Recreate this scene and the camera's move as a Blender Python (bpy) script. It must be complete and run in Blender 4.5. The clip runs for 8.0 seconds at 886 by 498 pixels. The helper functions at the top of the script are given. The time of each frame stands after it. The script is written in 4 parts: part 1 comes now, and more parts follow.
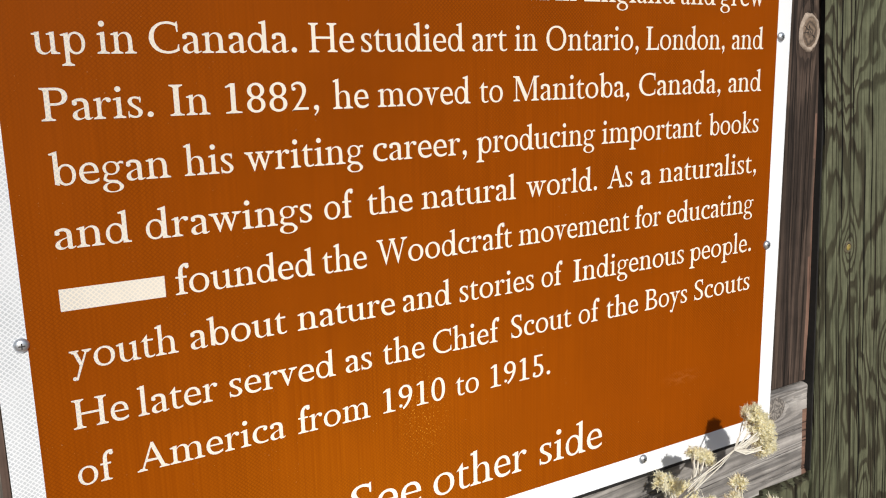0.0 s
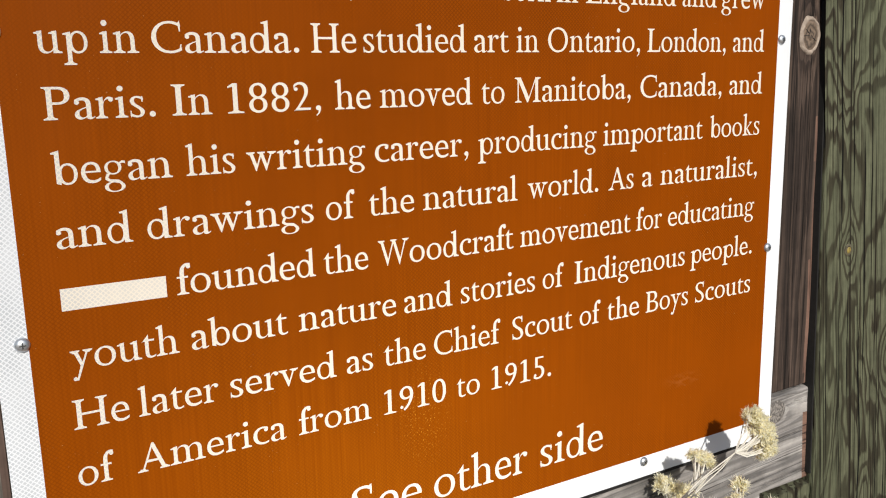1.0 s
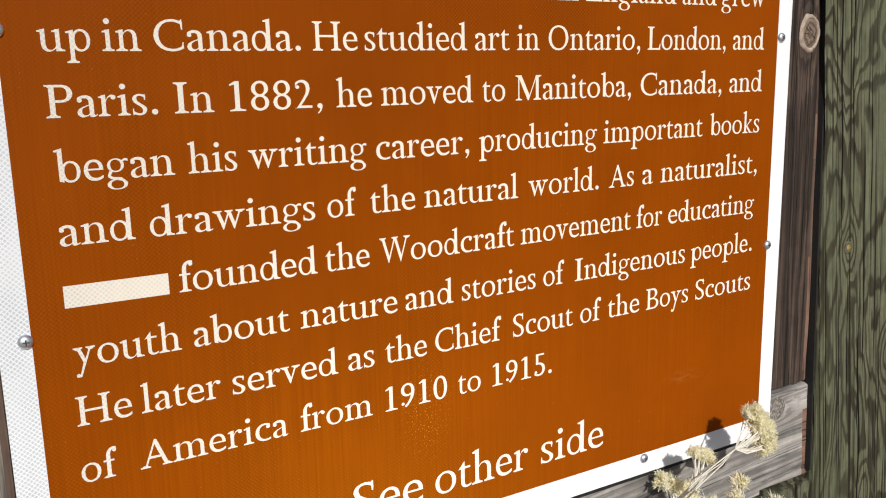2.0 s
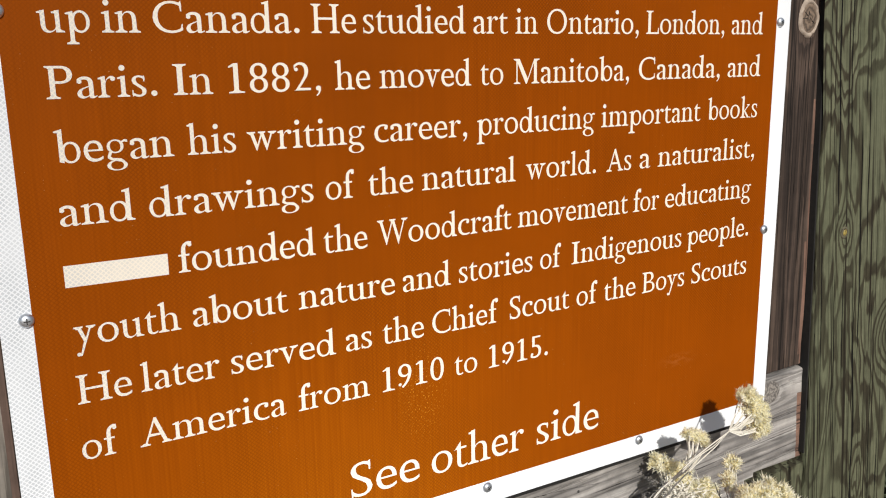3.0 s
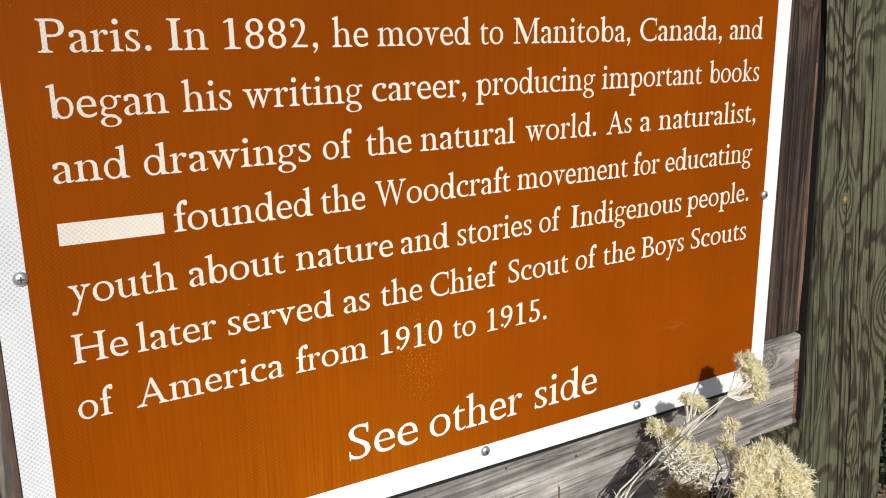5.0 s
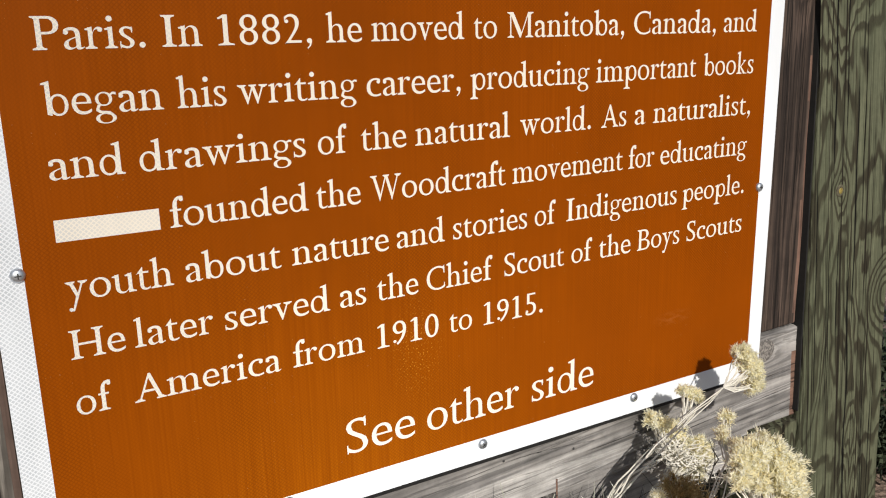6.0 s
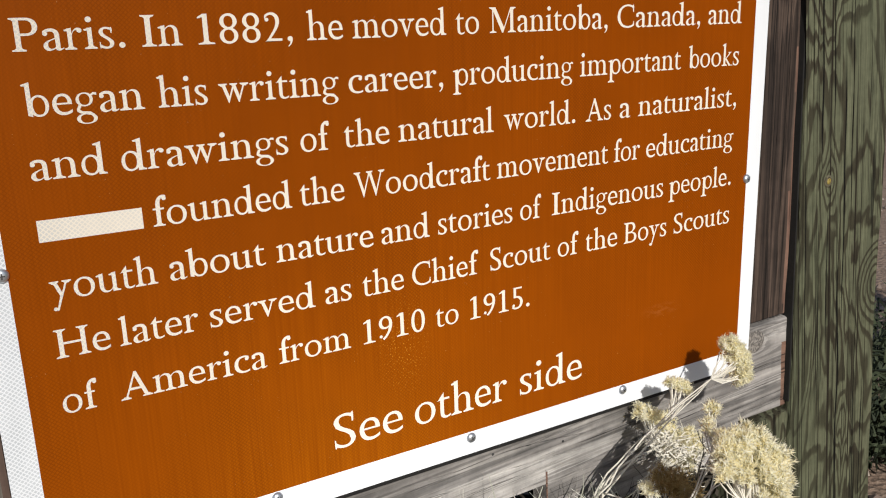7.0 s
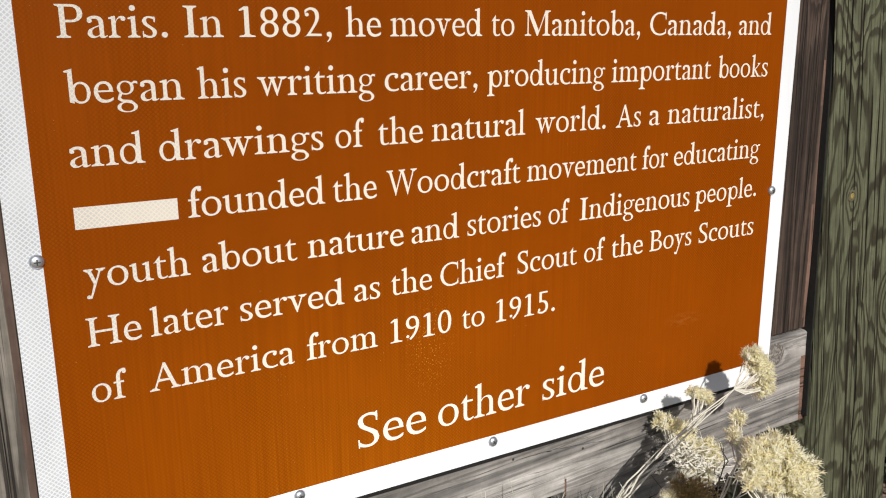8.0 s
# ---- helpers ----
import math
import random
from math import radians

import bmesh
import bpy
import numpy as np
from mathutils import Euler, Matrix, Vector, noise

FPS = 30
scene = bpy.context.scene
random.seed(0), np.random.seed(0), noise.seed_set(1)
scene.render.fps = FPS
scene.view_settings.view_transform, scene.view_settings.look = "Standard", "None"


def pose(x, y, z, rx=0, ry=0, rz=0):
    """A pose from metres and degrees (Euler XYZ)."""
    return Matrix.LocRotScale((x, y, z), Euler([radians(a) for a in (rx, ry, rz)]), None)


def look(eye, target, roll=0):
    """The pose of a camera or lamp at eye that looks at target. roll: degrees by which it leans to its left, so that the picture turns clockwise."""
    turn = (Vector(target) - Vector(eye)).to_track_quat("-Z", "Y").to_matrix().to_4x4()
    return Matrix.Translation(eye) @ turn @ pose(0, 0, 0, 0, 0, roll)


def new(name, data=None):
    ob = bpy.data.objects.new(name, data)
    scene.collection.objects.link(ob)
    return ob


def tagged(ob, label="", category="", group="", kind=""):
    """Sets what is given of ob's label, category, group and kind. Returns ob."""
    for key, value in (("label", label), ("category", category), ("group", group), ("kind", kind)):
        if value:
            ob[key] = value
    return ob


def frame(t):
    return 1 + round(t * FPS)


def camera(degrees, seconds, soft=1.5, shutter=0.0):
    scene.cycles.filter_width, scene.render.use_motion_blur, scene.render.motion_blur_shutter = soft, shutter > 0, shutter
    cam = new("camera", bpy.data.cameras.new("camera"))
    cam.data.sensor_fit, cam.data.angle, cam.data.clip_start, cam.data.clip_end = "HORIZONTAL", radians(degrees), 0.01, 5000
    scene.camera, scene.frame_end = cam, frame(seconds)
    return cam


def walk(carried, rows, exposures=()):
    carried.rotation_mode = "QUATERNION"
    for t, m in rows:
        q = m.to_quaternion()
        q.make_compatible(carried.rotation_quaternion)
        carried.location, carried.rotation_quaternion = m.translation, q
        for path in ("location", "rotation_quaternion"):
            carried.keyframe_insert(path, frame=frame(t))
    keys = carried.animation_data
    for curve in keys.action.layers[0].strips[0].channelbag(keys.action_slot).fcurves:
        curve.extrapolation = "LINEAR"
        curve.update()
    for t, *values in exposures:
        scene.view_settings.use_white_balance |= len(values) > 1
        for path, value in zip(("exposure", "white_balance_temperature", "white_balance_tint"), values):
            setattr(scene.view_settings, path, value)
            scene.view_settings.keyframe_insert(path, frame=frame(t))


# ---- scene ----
cam = camera(54.59, 8.0, soft=1.1)
PATH = [
    (0, (-0.0316, -0.9809, 1.3695), (0.9579, 0.7117, 0.9747), -1.35),
    (0.5, (-0.0332, -0.9808, 1.3697), (0.9576, 0.7124, 0.9807), -1.12),
    (1, (-0.0352, -0.9784, 1.3652), (0.9591, 0.7137, 0.9801), -1.20),
    (2.5, (-0.0393, -0.9862, 1.3645), (0.9535, 0.7044, 0.9688), -1.22),
    (3, (-0.0393, -0.9913, 1.3649), (0.9486, 0.6946, 0.9387), -0.93),
    (3.5, (-0.0396, -0.9889, 1.3605), (0.9520, 0.6971, 0.9433), -1.07),
    (4, (-0.0354, -0.9859, 1.3553), (0.9557, 0.6951, 0.9173), -1.04),
    (4.5, (-0.0389, -0.9825, 1.3483), (0.9497, 0.6914, 0.8785), -0.76),
    (6, (-0.0366, -0.9920, 1.3427), (0.9500, 0.6773, 0.8527), -1.22),
    (6.5, (-0.0290, -0.9973, 1.3442), (0.9566, 0.6727, 0.8546), -1.54),
    (7, (-0.0187, -1.0085, 1.3453), (0.9613, 0.6606, 0.8417), -1.91),
    (7.5, (-0.0233, -1.0090, 1.3407), (0.9536, 0.6652, 0.8478), -2.00),
    (8, (-0.0533, -0.9899, 1.3290), (0.9293, 0.6864, 0.8548), -0.38),
]
walk(cam, [(t, look(eye, target, roll)) for t, eye, target, roll in PATH],
     [(0.0, 0.06), (4.5, 0.05), (6.0, 0.0), (7.0, -0.04), (8.0, -0.02)])

import mathutils.geometry

# ---------------------------------------------------------------- light
SUN_AZ, SUN_EL = -18.0, 32.5          # degrees to the side of the sign's normal, above the horizon
sun_dir = Vector((math.sin(radians(SUN_AZ)) * math.cos(radians(SUN_EL)),
                  -math.cos(radians(SUN_AZ)) * math.cos(radians(SUN_EL)), math.sin(radians(SUN_EL))))
world = bpy.data.worlds.new("sky")
scene.world = world
world.use_nodes = True
wn = world.node_tree.nodes
sky = wn.new("ShaderNodeTexSky")
sky.sky_type, sky.sun_disc = "NISHITA", False
sky.sun_elevation = radians(SUN_EL)
sky.sun_rotation = math.atan2(sun_dir.x, sun_dir.y)
wn["Background"].inputs["Strength"].default_value = 0.064
world.node_tree.links.new(sky.outputs["Color"], wn["Background"].inputs["Color"])
lamp = bpy.data.lights.new("sun", "SUN")
lamp.energy, lamp.angle, lamp.color = 3.92, radians(0.53), (1.0, 0.95, 0.87)
sun = new("sun", lamp)
sun.matrix_world = look(sun_dir * 20, (0, 0, 0))


# ---------------------------------------------------------------- node helpers
class Nodes:
    """A small writer of node materials."""

    def __init__(self, name):
        self.mat = bpy.data.materials.new(name)
        self.slant = 0.0
        self.mat.use_nodes = True
        self.tree = self.mat.node_tree
        self.bsdf = self.tree.nodes["Principled BSDF"]

    def add(self, kind, **props):
        node = self.tree.nodes.new(kind)
        for key, value in props.items():
            setattr(node, key, value)
        return node

    def link(self, a, b):
        self.tree.links.new(a, b)

    def put(self, socket, value):
        if isinstance(value, bpy.types.NodeSocket):
            self.link(value, socket)
        else:
            socket.default_value = value

    def math(self, op, a, b=0.0, c=0.0):
        n = self.add("ShaderNodeMath", operation=op)
        for i, v in enumerate((a, b, c)):
            self.put(n.inputs[i], v)
        return n.outputs[0]

    def coords(self, scale=(1, 1, 1), shift=None):
        c = self.add("ShaderNodeTexCoord").outputs["Object"]
        if self.slant:                                    # grain that leans off the object's own z
            lean = self.add("ShaderNodeVectorMath", operation="MULTIPLY_ADD")
            z = self.add("ShaderNodeSeparateXYZ")
            self.link(c, z.inputs[0])
            self.link(z.outputs["Z"], lean.inputs[0])
            lean.inputs[1].default_value = (self.slant, 0, 0)
            self.link(c, lean.inputs[2])
            c = lean.outputs[0]
        m = self.add("ShaderNodeMapping")
        m.inputs["Scale"].default_value = scale
        self.link(c, m.inputs["Vector"])
        if shift is not None:
            self.put(m.inputs["Location"], shift)
        return m.outputs[0]

    def random_shift(self, amount=20.0):
        r = self.add("ShaderNodeObjectInfo").outputs["Random"]
        x = self.add("ShaderNodeCombineXYZ")
        v = self.math("MULTIPLY", r, amount)
        for i in range(3):
            self.link(v, x.inputs[i])
        return x.outputs[0]

    def noise(self, vec, scale=5.0, detail=4.0, rough=0.55, distort=0.0):
        n = self.add("ShaderNodeTexNoise")
        self.link(vec, n.inputs["Vector"])
        for key, v in (("Scale", scale), ("Detail", detail), ("Roughness", rough), ("Distortion", distort)):
            n.inputs[key].default_value = v
        return n.outputs["Fac"]

    def ramp(self, fac, stops):
        r = self.add("ShaderNodeValToRGB")
        el = r.color_ramp.elements
        while len(el) < len(stops):
            el.new(0.5)
        for e, (p, c) in zip(el, stops):
            e.position = p
            e.color = (*c, 1) if isinstance(c, tuple) else (c, c, c, 1)
        self.put(r.inputs[0], fac)
        return r.outputs[0]

    def mix(self, fac, a, b, mode="MIX"):
        m = self.add("ShaderNodeMix", data_type="RGBA", blend_type=mode)
        for socket, v in ((m.inputs[0], fac), (m.inputs[6], a), (m.inputs[7], b)):
            self.put(socket, (*v, 1) if isinstance(v, tuple) else v)
        return m.outputs[2]

    def bump(self, height, strength=0.4, distance=0.002):
        b = self.add("ShaderNodeBump")
        b.inputs["Strength"].default_value, b.inputs["Distance"].default_value = strength, distance
        self.link(height, b.inputs["Height"])
        self.link(b.outputs[0], self.bsdf.inputs["Normal"])

    def set(self, **values):
        for key, v in values.items():
            socket = self.bsdf.inputs[key.replace("_", " ")]
            self.put(socket, (*v, 1) if isinstance(v, tuple) and len(v) == 3 else v)
        return self.mat


# ---------------------------------------------------------------- materials
def lattice(n, width=0.0074, height=0.0066, line=0.24):
    """The sealed diamond cells of retroreflective sheeting: 1 on the seams."""
    c = n.add("ShaderNodeSeparateXYZ")
    n.link(n.coords(), c.inputs[0])
    wob = n.math("MULTIPLY", n.noise(n.coords(), 150.0, 1.0), 0.22)
    x = n.math("MULTIPLY", c.outputs["X"], 1.0 / width)
    z = n.math("MULTIPLY", c.outputs["Z"], 1.0 / height)
    seams = []
    for s in ("ADD", "SUBTRACT"):
        u = n.math("FRACT", n.math("ADD", n.math(s, x, z), wob))
        d = n.math("ABSOLUTE", n.math("SUBTRACT", u, 0.5))
        seams.append(n.math("GREATER_THAN", d, 0.5 - line / 2))
    return n.math("MAXIMUM", *seams)


def retro_glow(n, tint, share, rough=0.34, grain=None):
    """A gloss lobe on one fixed, upward-tilted normal: a glow put low on the left in place of retroreflected light."""
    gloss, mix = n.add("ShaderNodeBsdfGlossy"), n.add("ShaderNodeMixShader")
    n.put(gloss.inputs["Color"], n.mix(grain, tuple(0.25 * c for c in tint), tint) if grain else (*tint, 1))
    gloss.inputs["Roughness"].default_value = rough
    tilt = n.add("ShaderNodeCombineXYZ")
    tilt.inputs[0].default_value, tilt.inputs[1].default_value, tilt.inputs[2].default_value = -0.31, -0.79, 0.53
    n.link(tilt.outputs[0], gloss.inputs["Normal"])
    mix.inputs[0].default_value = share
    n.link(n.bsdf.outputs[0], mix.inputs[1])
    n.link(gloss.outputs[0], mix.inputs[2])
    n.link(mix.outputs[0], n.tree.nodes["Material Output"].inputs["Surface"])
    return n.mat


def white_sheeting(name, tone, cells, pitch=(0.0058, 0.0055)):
    """White prismatic sheeting: bright seams round duller bluish cells, most of all on the left, whose weaker returned
    light is painted in.
    """
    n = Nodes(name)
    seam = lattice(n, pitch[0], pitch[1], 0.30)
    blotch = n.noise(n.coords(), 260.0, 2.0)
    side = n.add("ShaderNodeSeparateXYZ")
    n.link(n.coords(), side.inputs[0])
    # colour dimmed towards the left, where the sheeting returns less light
    left_dim = n.ramp(n.math("ADD", side.outputs["X"], n.math("MULTIPLY", n.noise(n.coords(), 7.0, 3.0), 0.2)), [(0.08, 1.0), (0.42, 0.08)])
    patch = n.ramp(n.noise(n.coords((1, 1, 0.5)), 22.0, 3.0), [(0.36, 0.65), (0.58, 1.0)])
    dull = n.math("MULTIPLY", n.math("MULTIPLY", left_dim, patch), n.ramp(blotch, [(0.30, cells), (0.70, 0.72 * cells)]))
    base_tone = n.mix(left_dim, tone, tuple(0.93 * c for c in tone))
    col = n.mix(n.math("MULTIPLY", dull, n.math("SUBTRACT", 1.0, seam)), base_tone, (0.47, 0.50, 0.54))
    dirt = n.ramp(n.noise(n.coords((1, 1, 0.25)), 14.0, 5.0), [(0.45, 0.94), (0.75, 1.0)])
    col = n.mix(1.0, col, dirt, "MULTIPLY")
    n.bump(seam, 0.25, 0.0004)
    n.set(Base_Color=col, Roughness=0.4, Specular_IOR_Level=0.25, Diffuse_Roughness=1.0)
    return retro_glow(n, (0.95, 0.95, 0.95), 0.010)


def brown_sheeting():
    n = Nodes("brown_reflective_sheeting")
    seam = lattice(n, 0.0054, 0.0052, 0.24)
    streak = n.noise(n.coords((340, 1, 3.5)), 1.0, 5.0, 0.6)
    cloud = n.noise(n.coords(), 3.2, 4.0, 0.55)
    base = n.ramp(streak, [(0.3, (0.254, 0.0525, 0.0009)), (0.7, (0.298, 0.0625, 0.0011))])
    base = n.mix(n.ramp(cloud, [(0.35, 0.0), (0.7, 0.35)]), base, (0.205, 0.040, 0.0012))
    patchy = n.ramp(n.noise(n.coords(), 5.0, 3.0), [(0.38, 0.12), (0.70, 0.80)])
    col = n.mix(n.math("MULTIPLY", seam, patchy), base, (0.15, 0.031, 0.001))
    speck = n.noise(n.coords(), 420.0, 1.0)
    rare = n.noise(n.coords(), 9.0, 2.0)
    spot = n.math("MULTIPLY", n.math("GREATER_THAN", speck, 0.76), n.math("GREATER_THAN", rare, 0.52))
    col = n.mix(n.math("MULTIPLY", spot, 0.5), col, (0.62, 0.42, 0.20))
    near = n.add("ShaderNodeVectorMath", operation="DISTANCE")
    n.link(n.coords((1, 1, 0.55)), near.inputs[0])
    near.inputs[1].default_value = (0.505, 0.0, 0.503)
    # worn: a small patch of gold sparkle dots, painted into the colour
    worn = n.math("MULTIPLY", n.ramp(near.outputs["Value"], [(0.012, 1.0), (0.05, 0.0)]), n.math("GREATER_THAN", n.noise(n.coords(), 380.0, 1.0), 0.66))
    col = n.mix(n.math("MULTIPLY", worn, 0.75), col, (0.66, 0.29, 0.03))
    scuff = n.add("ShaderNodeVectorMath", operation="DISTANCE")
    n.link(n.coords((1, 1, 3.2)), scuff.inputs[0])
    scuff.inputs[1].default_value = (1.0, 0.0, 2.77)
    smear = n.math("MULTIPLY", n.ramp(scuff.outputs["Value"], [(0.004, 1.0), (0.05, 0.0)]), n.ramp(n.noise(n.coords((1, 1, 3)), 60.0, 5.0), [(0.45, 0.0), (0.65, 1.0)]))
    col = n.mix(n.math("MULTIPLY", smear, 0.3), col, (0.46, 0.16, 0.04))
    rough = n.ramp(n.noise(n.coords((30, 1, 5)), 1.0, 4.0), [(0.3, 0.34), (0.75, 0.48)])
    n.bump(n.math("ADD", n.math("MULTIPLY", seam, 0.5), streak), 0.12, 0.0006)
    n.set(Base_Color=col, Roughness=rough, Specular_IOR_Level=0.05, Diffuse_Roughness=1.0)
    return retro_glow(n, (0.95, 0.36, 0.01), 0.0095, grain=n.math("MULTIPLY", n.ramp(streak, [(0.36, 0.15), (0.62, 1.0)]), n.math("SUBTRACT", 1.0, n.math("MULTIPLY", seam, 0.6))))


def weathered(name, pale, mid, dark, rings=6.0, ring_mix=0.6, green=None, fibre=0.5, streaks=None, rough=0.85, figure=(4.2, 4.2, 1.5),
              fine=(170, 170, 5), knots=(), slant=0.0, hair=(210, 210, 1.5), band=(0.40, 0.62, 0.88), jagged=0.40, hairs=0.85, mottle=0.0):
    """Weathered timber, grain along the object's own z. knots: (x, z, radius, rings round it)."""
    n = Nodes(name)
    n.slant = slant
    shift = n.random_shift()
    fib = n.noise(n.coords(fine, shift), 1.0, 6.0, 0.6)
    slow = n.math("MULTIPLY", n.noise(n.coords(figure, shift), 1.0, 3.0, 0.5, 0.6), rings)
    for x, z, radius, turns in knots:
        way = n.add("ShaderNodeVectorMath", operation="DISTANCE")
        n.link(n.coords((1, 0, 0.62)), way.inputs[0])
        way.inputs[1].default_value = (x + slant * z, 0.0, 0.62 * z)
        far = n.math("DIVIDE", way.outputs["Value"], radius)
        slow = n.math("ADD", slow, n.math("DIVIDE", turns, n.math("ADD", 1.0, n.math("MULTIPLY", far, far))))
    jag = n.math("MULTIPLY", n.math("SUBTRACT", fib, 0.5), jagged)
    ring = n.math("FRACT", n.math("ADD", slow, jag))
    late = n.ramp(ring, [(0.0, 0.0), (band[0], 0.08), (band[1], 0.95), (band[2], 1.0), (0.96, 0.0)])
    col = n.mix(n.ramp(fib, [(0.36, 0.0), (0.64, 1.0)]), mid, pale)
    col = n.mix(n.math("MULTIPLY", late, ring_mix), col, dark)
    if green:
        g = n.ramp(n.noise(n.coords((5, 5, 1.2), shift), 1.0, 4.0), [(0.4, 0.0), (0.65, 0.75)])
        col = n.mix(g, col, n.mix(0.5, col, green))
    if streaks:
        s = n.ramp(n.noise(n.coords((34, 34, 1.0), shift), 1.0, 3.0, 0.5, 0.5), [(0.54, 0.0), (0.60, 0.7), (0.64, 0.1)])
        col = n.mix(s, col, streaks)
    if mottle:
        m = n.ramp(n.noise(n.coords((9, 9, 4.5), shift), 1.0, 4.0, 0.55), [(0.34, 1.0 - mottle), (0.62, 1.0 + mottle)])
        col = n.mix(1.0, col, m, "MULTIPLY")
    hair = n.ramp(n.noise(n.coords(hair, shift), 1.0, 3.0, 0.6), [(0.36, hairs), (0.43, 0.0)])
    col = n.mix(hair, col, tuple(0.6 * c for c in dark))
    check = n.ramp(n.noise(n.coords((95, 95, 1.6), shift), 1.0, 3.0, 0.7), [(0.31, 1.0), (0.37, 0.0)])
    col = n.mix(n.math("MULTIPLY", check, 0.85), col, tuple(0.25 * c for c in dark))
    grime = n.ramp(n.noise(n.coords((1, 1, 1), shift), 26.0, 6.0, 0.7), [(0.3, 0.72), (0.62, 1.05)])
    col = n.mix(1.0, col, grime, "MULTIPLY")
    h = n.math("SUBTRACT", n.math("ADD", n.math("MULTIPLY", fib, fibre), n.math("MULTIPLY", late, 0.25)), n.math("MULTIPLY", check, 1.2))
    n.bump(n.math("SUBTRACT", h, n.math("MULTIPLY", hair, 0.4)), 0.9, 0.0030)
    return n.set(Base_Color=col, Roughness=rough, Specular_IOR_Level=0.25)


def plain(name, a, b, scale=60.0, rough=0.7, metal=0.0, bump=0.0, island=0.0):
    n = Nodes(name)
    f = n.noise(n.coords(), scale, 4.0)
    if island:
        r = n.add("ShaderNodeNewGeometry").outputs["Random Per Island"]
        f = n.math("ADD", n.math("MULTIPLY", f, 1 - island), n.math("MULTIPLY", r, island))
    col = n.ramp(f, [(0.25, a), (0.75, b)])
    if bump:
        n.bump(f, bump, 0.002)
    return n.set(Base_Color=col, Roughness=rough, Metallic=metal)


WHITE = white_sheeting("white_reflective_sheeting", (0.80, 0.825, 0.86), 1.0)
LETTER = white_sheeting("cream_white_lettering", (0.80, 0.745, 0.655), 0.85)
BROWN = brown_sheeting()
POSTWOOD = weathered("green_treated_timber", (0.160, 0.166, 0.104), (0.078, 0.083, 0.050), (0.029, 0.022, 0.013), rings=11.0, ring_mix=0.90,
                     green=(0.088, 0.102, 0.060), figure=(8.0, 8.0, 2.3), fine=(230, 230, 5.0), slant=0.062, band=(0.44, 0.58, 0.84), jagged=0.42, hair=(150, 150, 0.8), hairs=1.0,
                     knots=((0.081, 1.033, 0.022, 3.2), (0.245, 0.79, 0.045, 6.0), (0.0, 1.52, 0.120, 7.0), (0.16, 0.50, 0.045, 3.5)))
RAILWOOD = weathered("silvered_board", (0.44, 0.415, 0.395), (0.245, 0.232, 0.222), (0.120, 0.114, 0.112), rings=8.0, ring_mix=0.50,
                     streaks=(0.62, 0.595, 0.57), figure=(11.0, 11.0, 0.9), fine=(110, 110, 1.8), slant=0.06,
                     knots=((0.0325, 1.378, 0.020, 3.5),), jagged=0.5, hairs=0.35, mottle=0.35)
STRIP = weathered("brown_stained_strip", (0.155, 0.105, 0.085), (0.105, 0.070, 0.056), (0.055, 0.036, 0.030), rings=3.0, ring_mix=0.3)
GREYWOOD = weathered("grey_weathered_upright", (0.215, 0.195, 0.170), (0.115, 0.102, 0.088), (0.032, 0.027, 0.023), rings=7.0, ring_mix=0.6,
                     figure=(12.0, 12.0, 1.0), fine=(150, 150, 2.0), jagged=0.5, mottle=0.3)
STILEWOOD = weathered("dark_stained_board", (0.118, 0.083, 0.065), (0.042, 0.030, 0.025), (0.012, 0.009, 0.008), rings=7.0, ring_mix=0.6,
                      figure=(14.0, 14.0, 0.8), fine=(130, 130, 1.6), knots=((0.149, 0.646, 0.026, 3.2),), jagged=0.5)
REDEDGE = weathered("worn_reddish_arris", (0.27, 0.160, 0.118), (0.180, 0.106, 0.080), (0.08, 0.052, 0.042), rings=3.0, ring_mix=0.3)


def knot_mat(name, pale, dark, rings, wobble=2.2):
    """Year rings of a cut branch, round the object's own z."""
    n = Nodes(name)
    flat = n.add("ShaderNodeVectorMath", operation="MULTIPLY")
    n.link(n.coords(), flat.inputs[0])
    flat.inputs[1].default_value = (1, 0.8, 0)
    far = n.add("ShaderNodeVectorMath", operation="LENGTH")
    n.link(flat.outputs[0], far.inputs[0])
    wob = n.math("MULTIPLY", n.noise(n.coords(), 70.0, 5.0), wobble)
    ring = n.math("FRACT", n.math("ADD", n.math("MULTIPLY", far.outputs["Value"], rings), wob))
    col = n.mix(n.ramp(ring, [(0.1, 0.0), (0.55, 1.0), (0.95, 0.2)]), pale, dark)
    n.bump(ring, 0.4, 0.001)
    return n.set(Base_Color=col, Roughness=0.85)


KNOTWOOD = knot_mat("knot_heartwood", (0.20, 0.145, 0.105), (0.055, 0.040, 0.030), 105.0)
POSTKNOT = knot_mat("post_knot", (0.11, 0.10, 0.062), (0.030, 0.022, 0.013), 120.0)
RAILKNOT = knot_mat("rail_knot", (0.30, 0.275, 0.25), (0.085, 0.077, 0.072), 75.0, 4.5)
RESIN = plain("amber_knot_core", (0.46, 0.36, 0.10), (0.10, 0.07, 0.02), 330.0, 0.45, bump=0.5)
LIPWOOD = plain("pale_knot_lip", (0.19, 0.145, 0.115), (0.46, 0.38, 0.31), 130.0, 0.8, bump=0.6)
# also lines the post's cracks and the gap beside it, in place of shade
NEAR_BLACK = plain("near_black_board_and_shade", (0.005, 0.005, 0.005), (0.014, 0.013, 0.012), 90.0, 0.85)
ZINC = plain("zinc_plated_steel", (0.53, 0.57, 0.62), (0.67, 0.71, 0.76), 300.0, 0.40, 0.85)
SLOT = plain("dark_recess", (0.05, 0.05, 0.05), (0.09, 0.09, 0.09), 300.0, 0.6, 0.6)
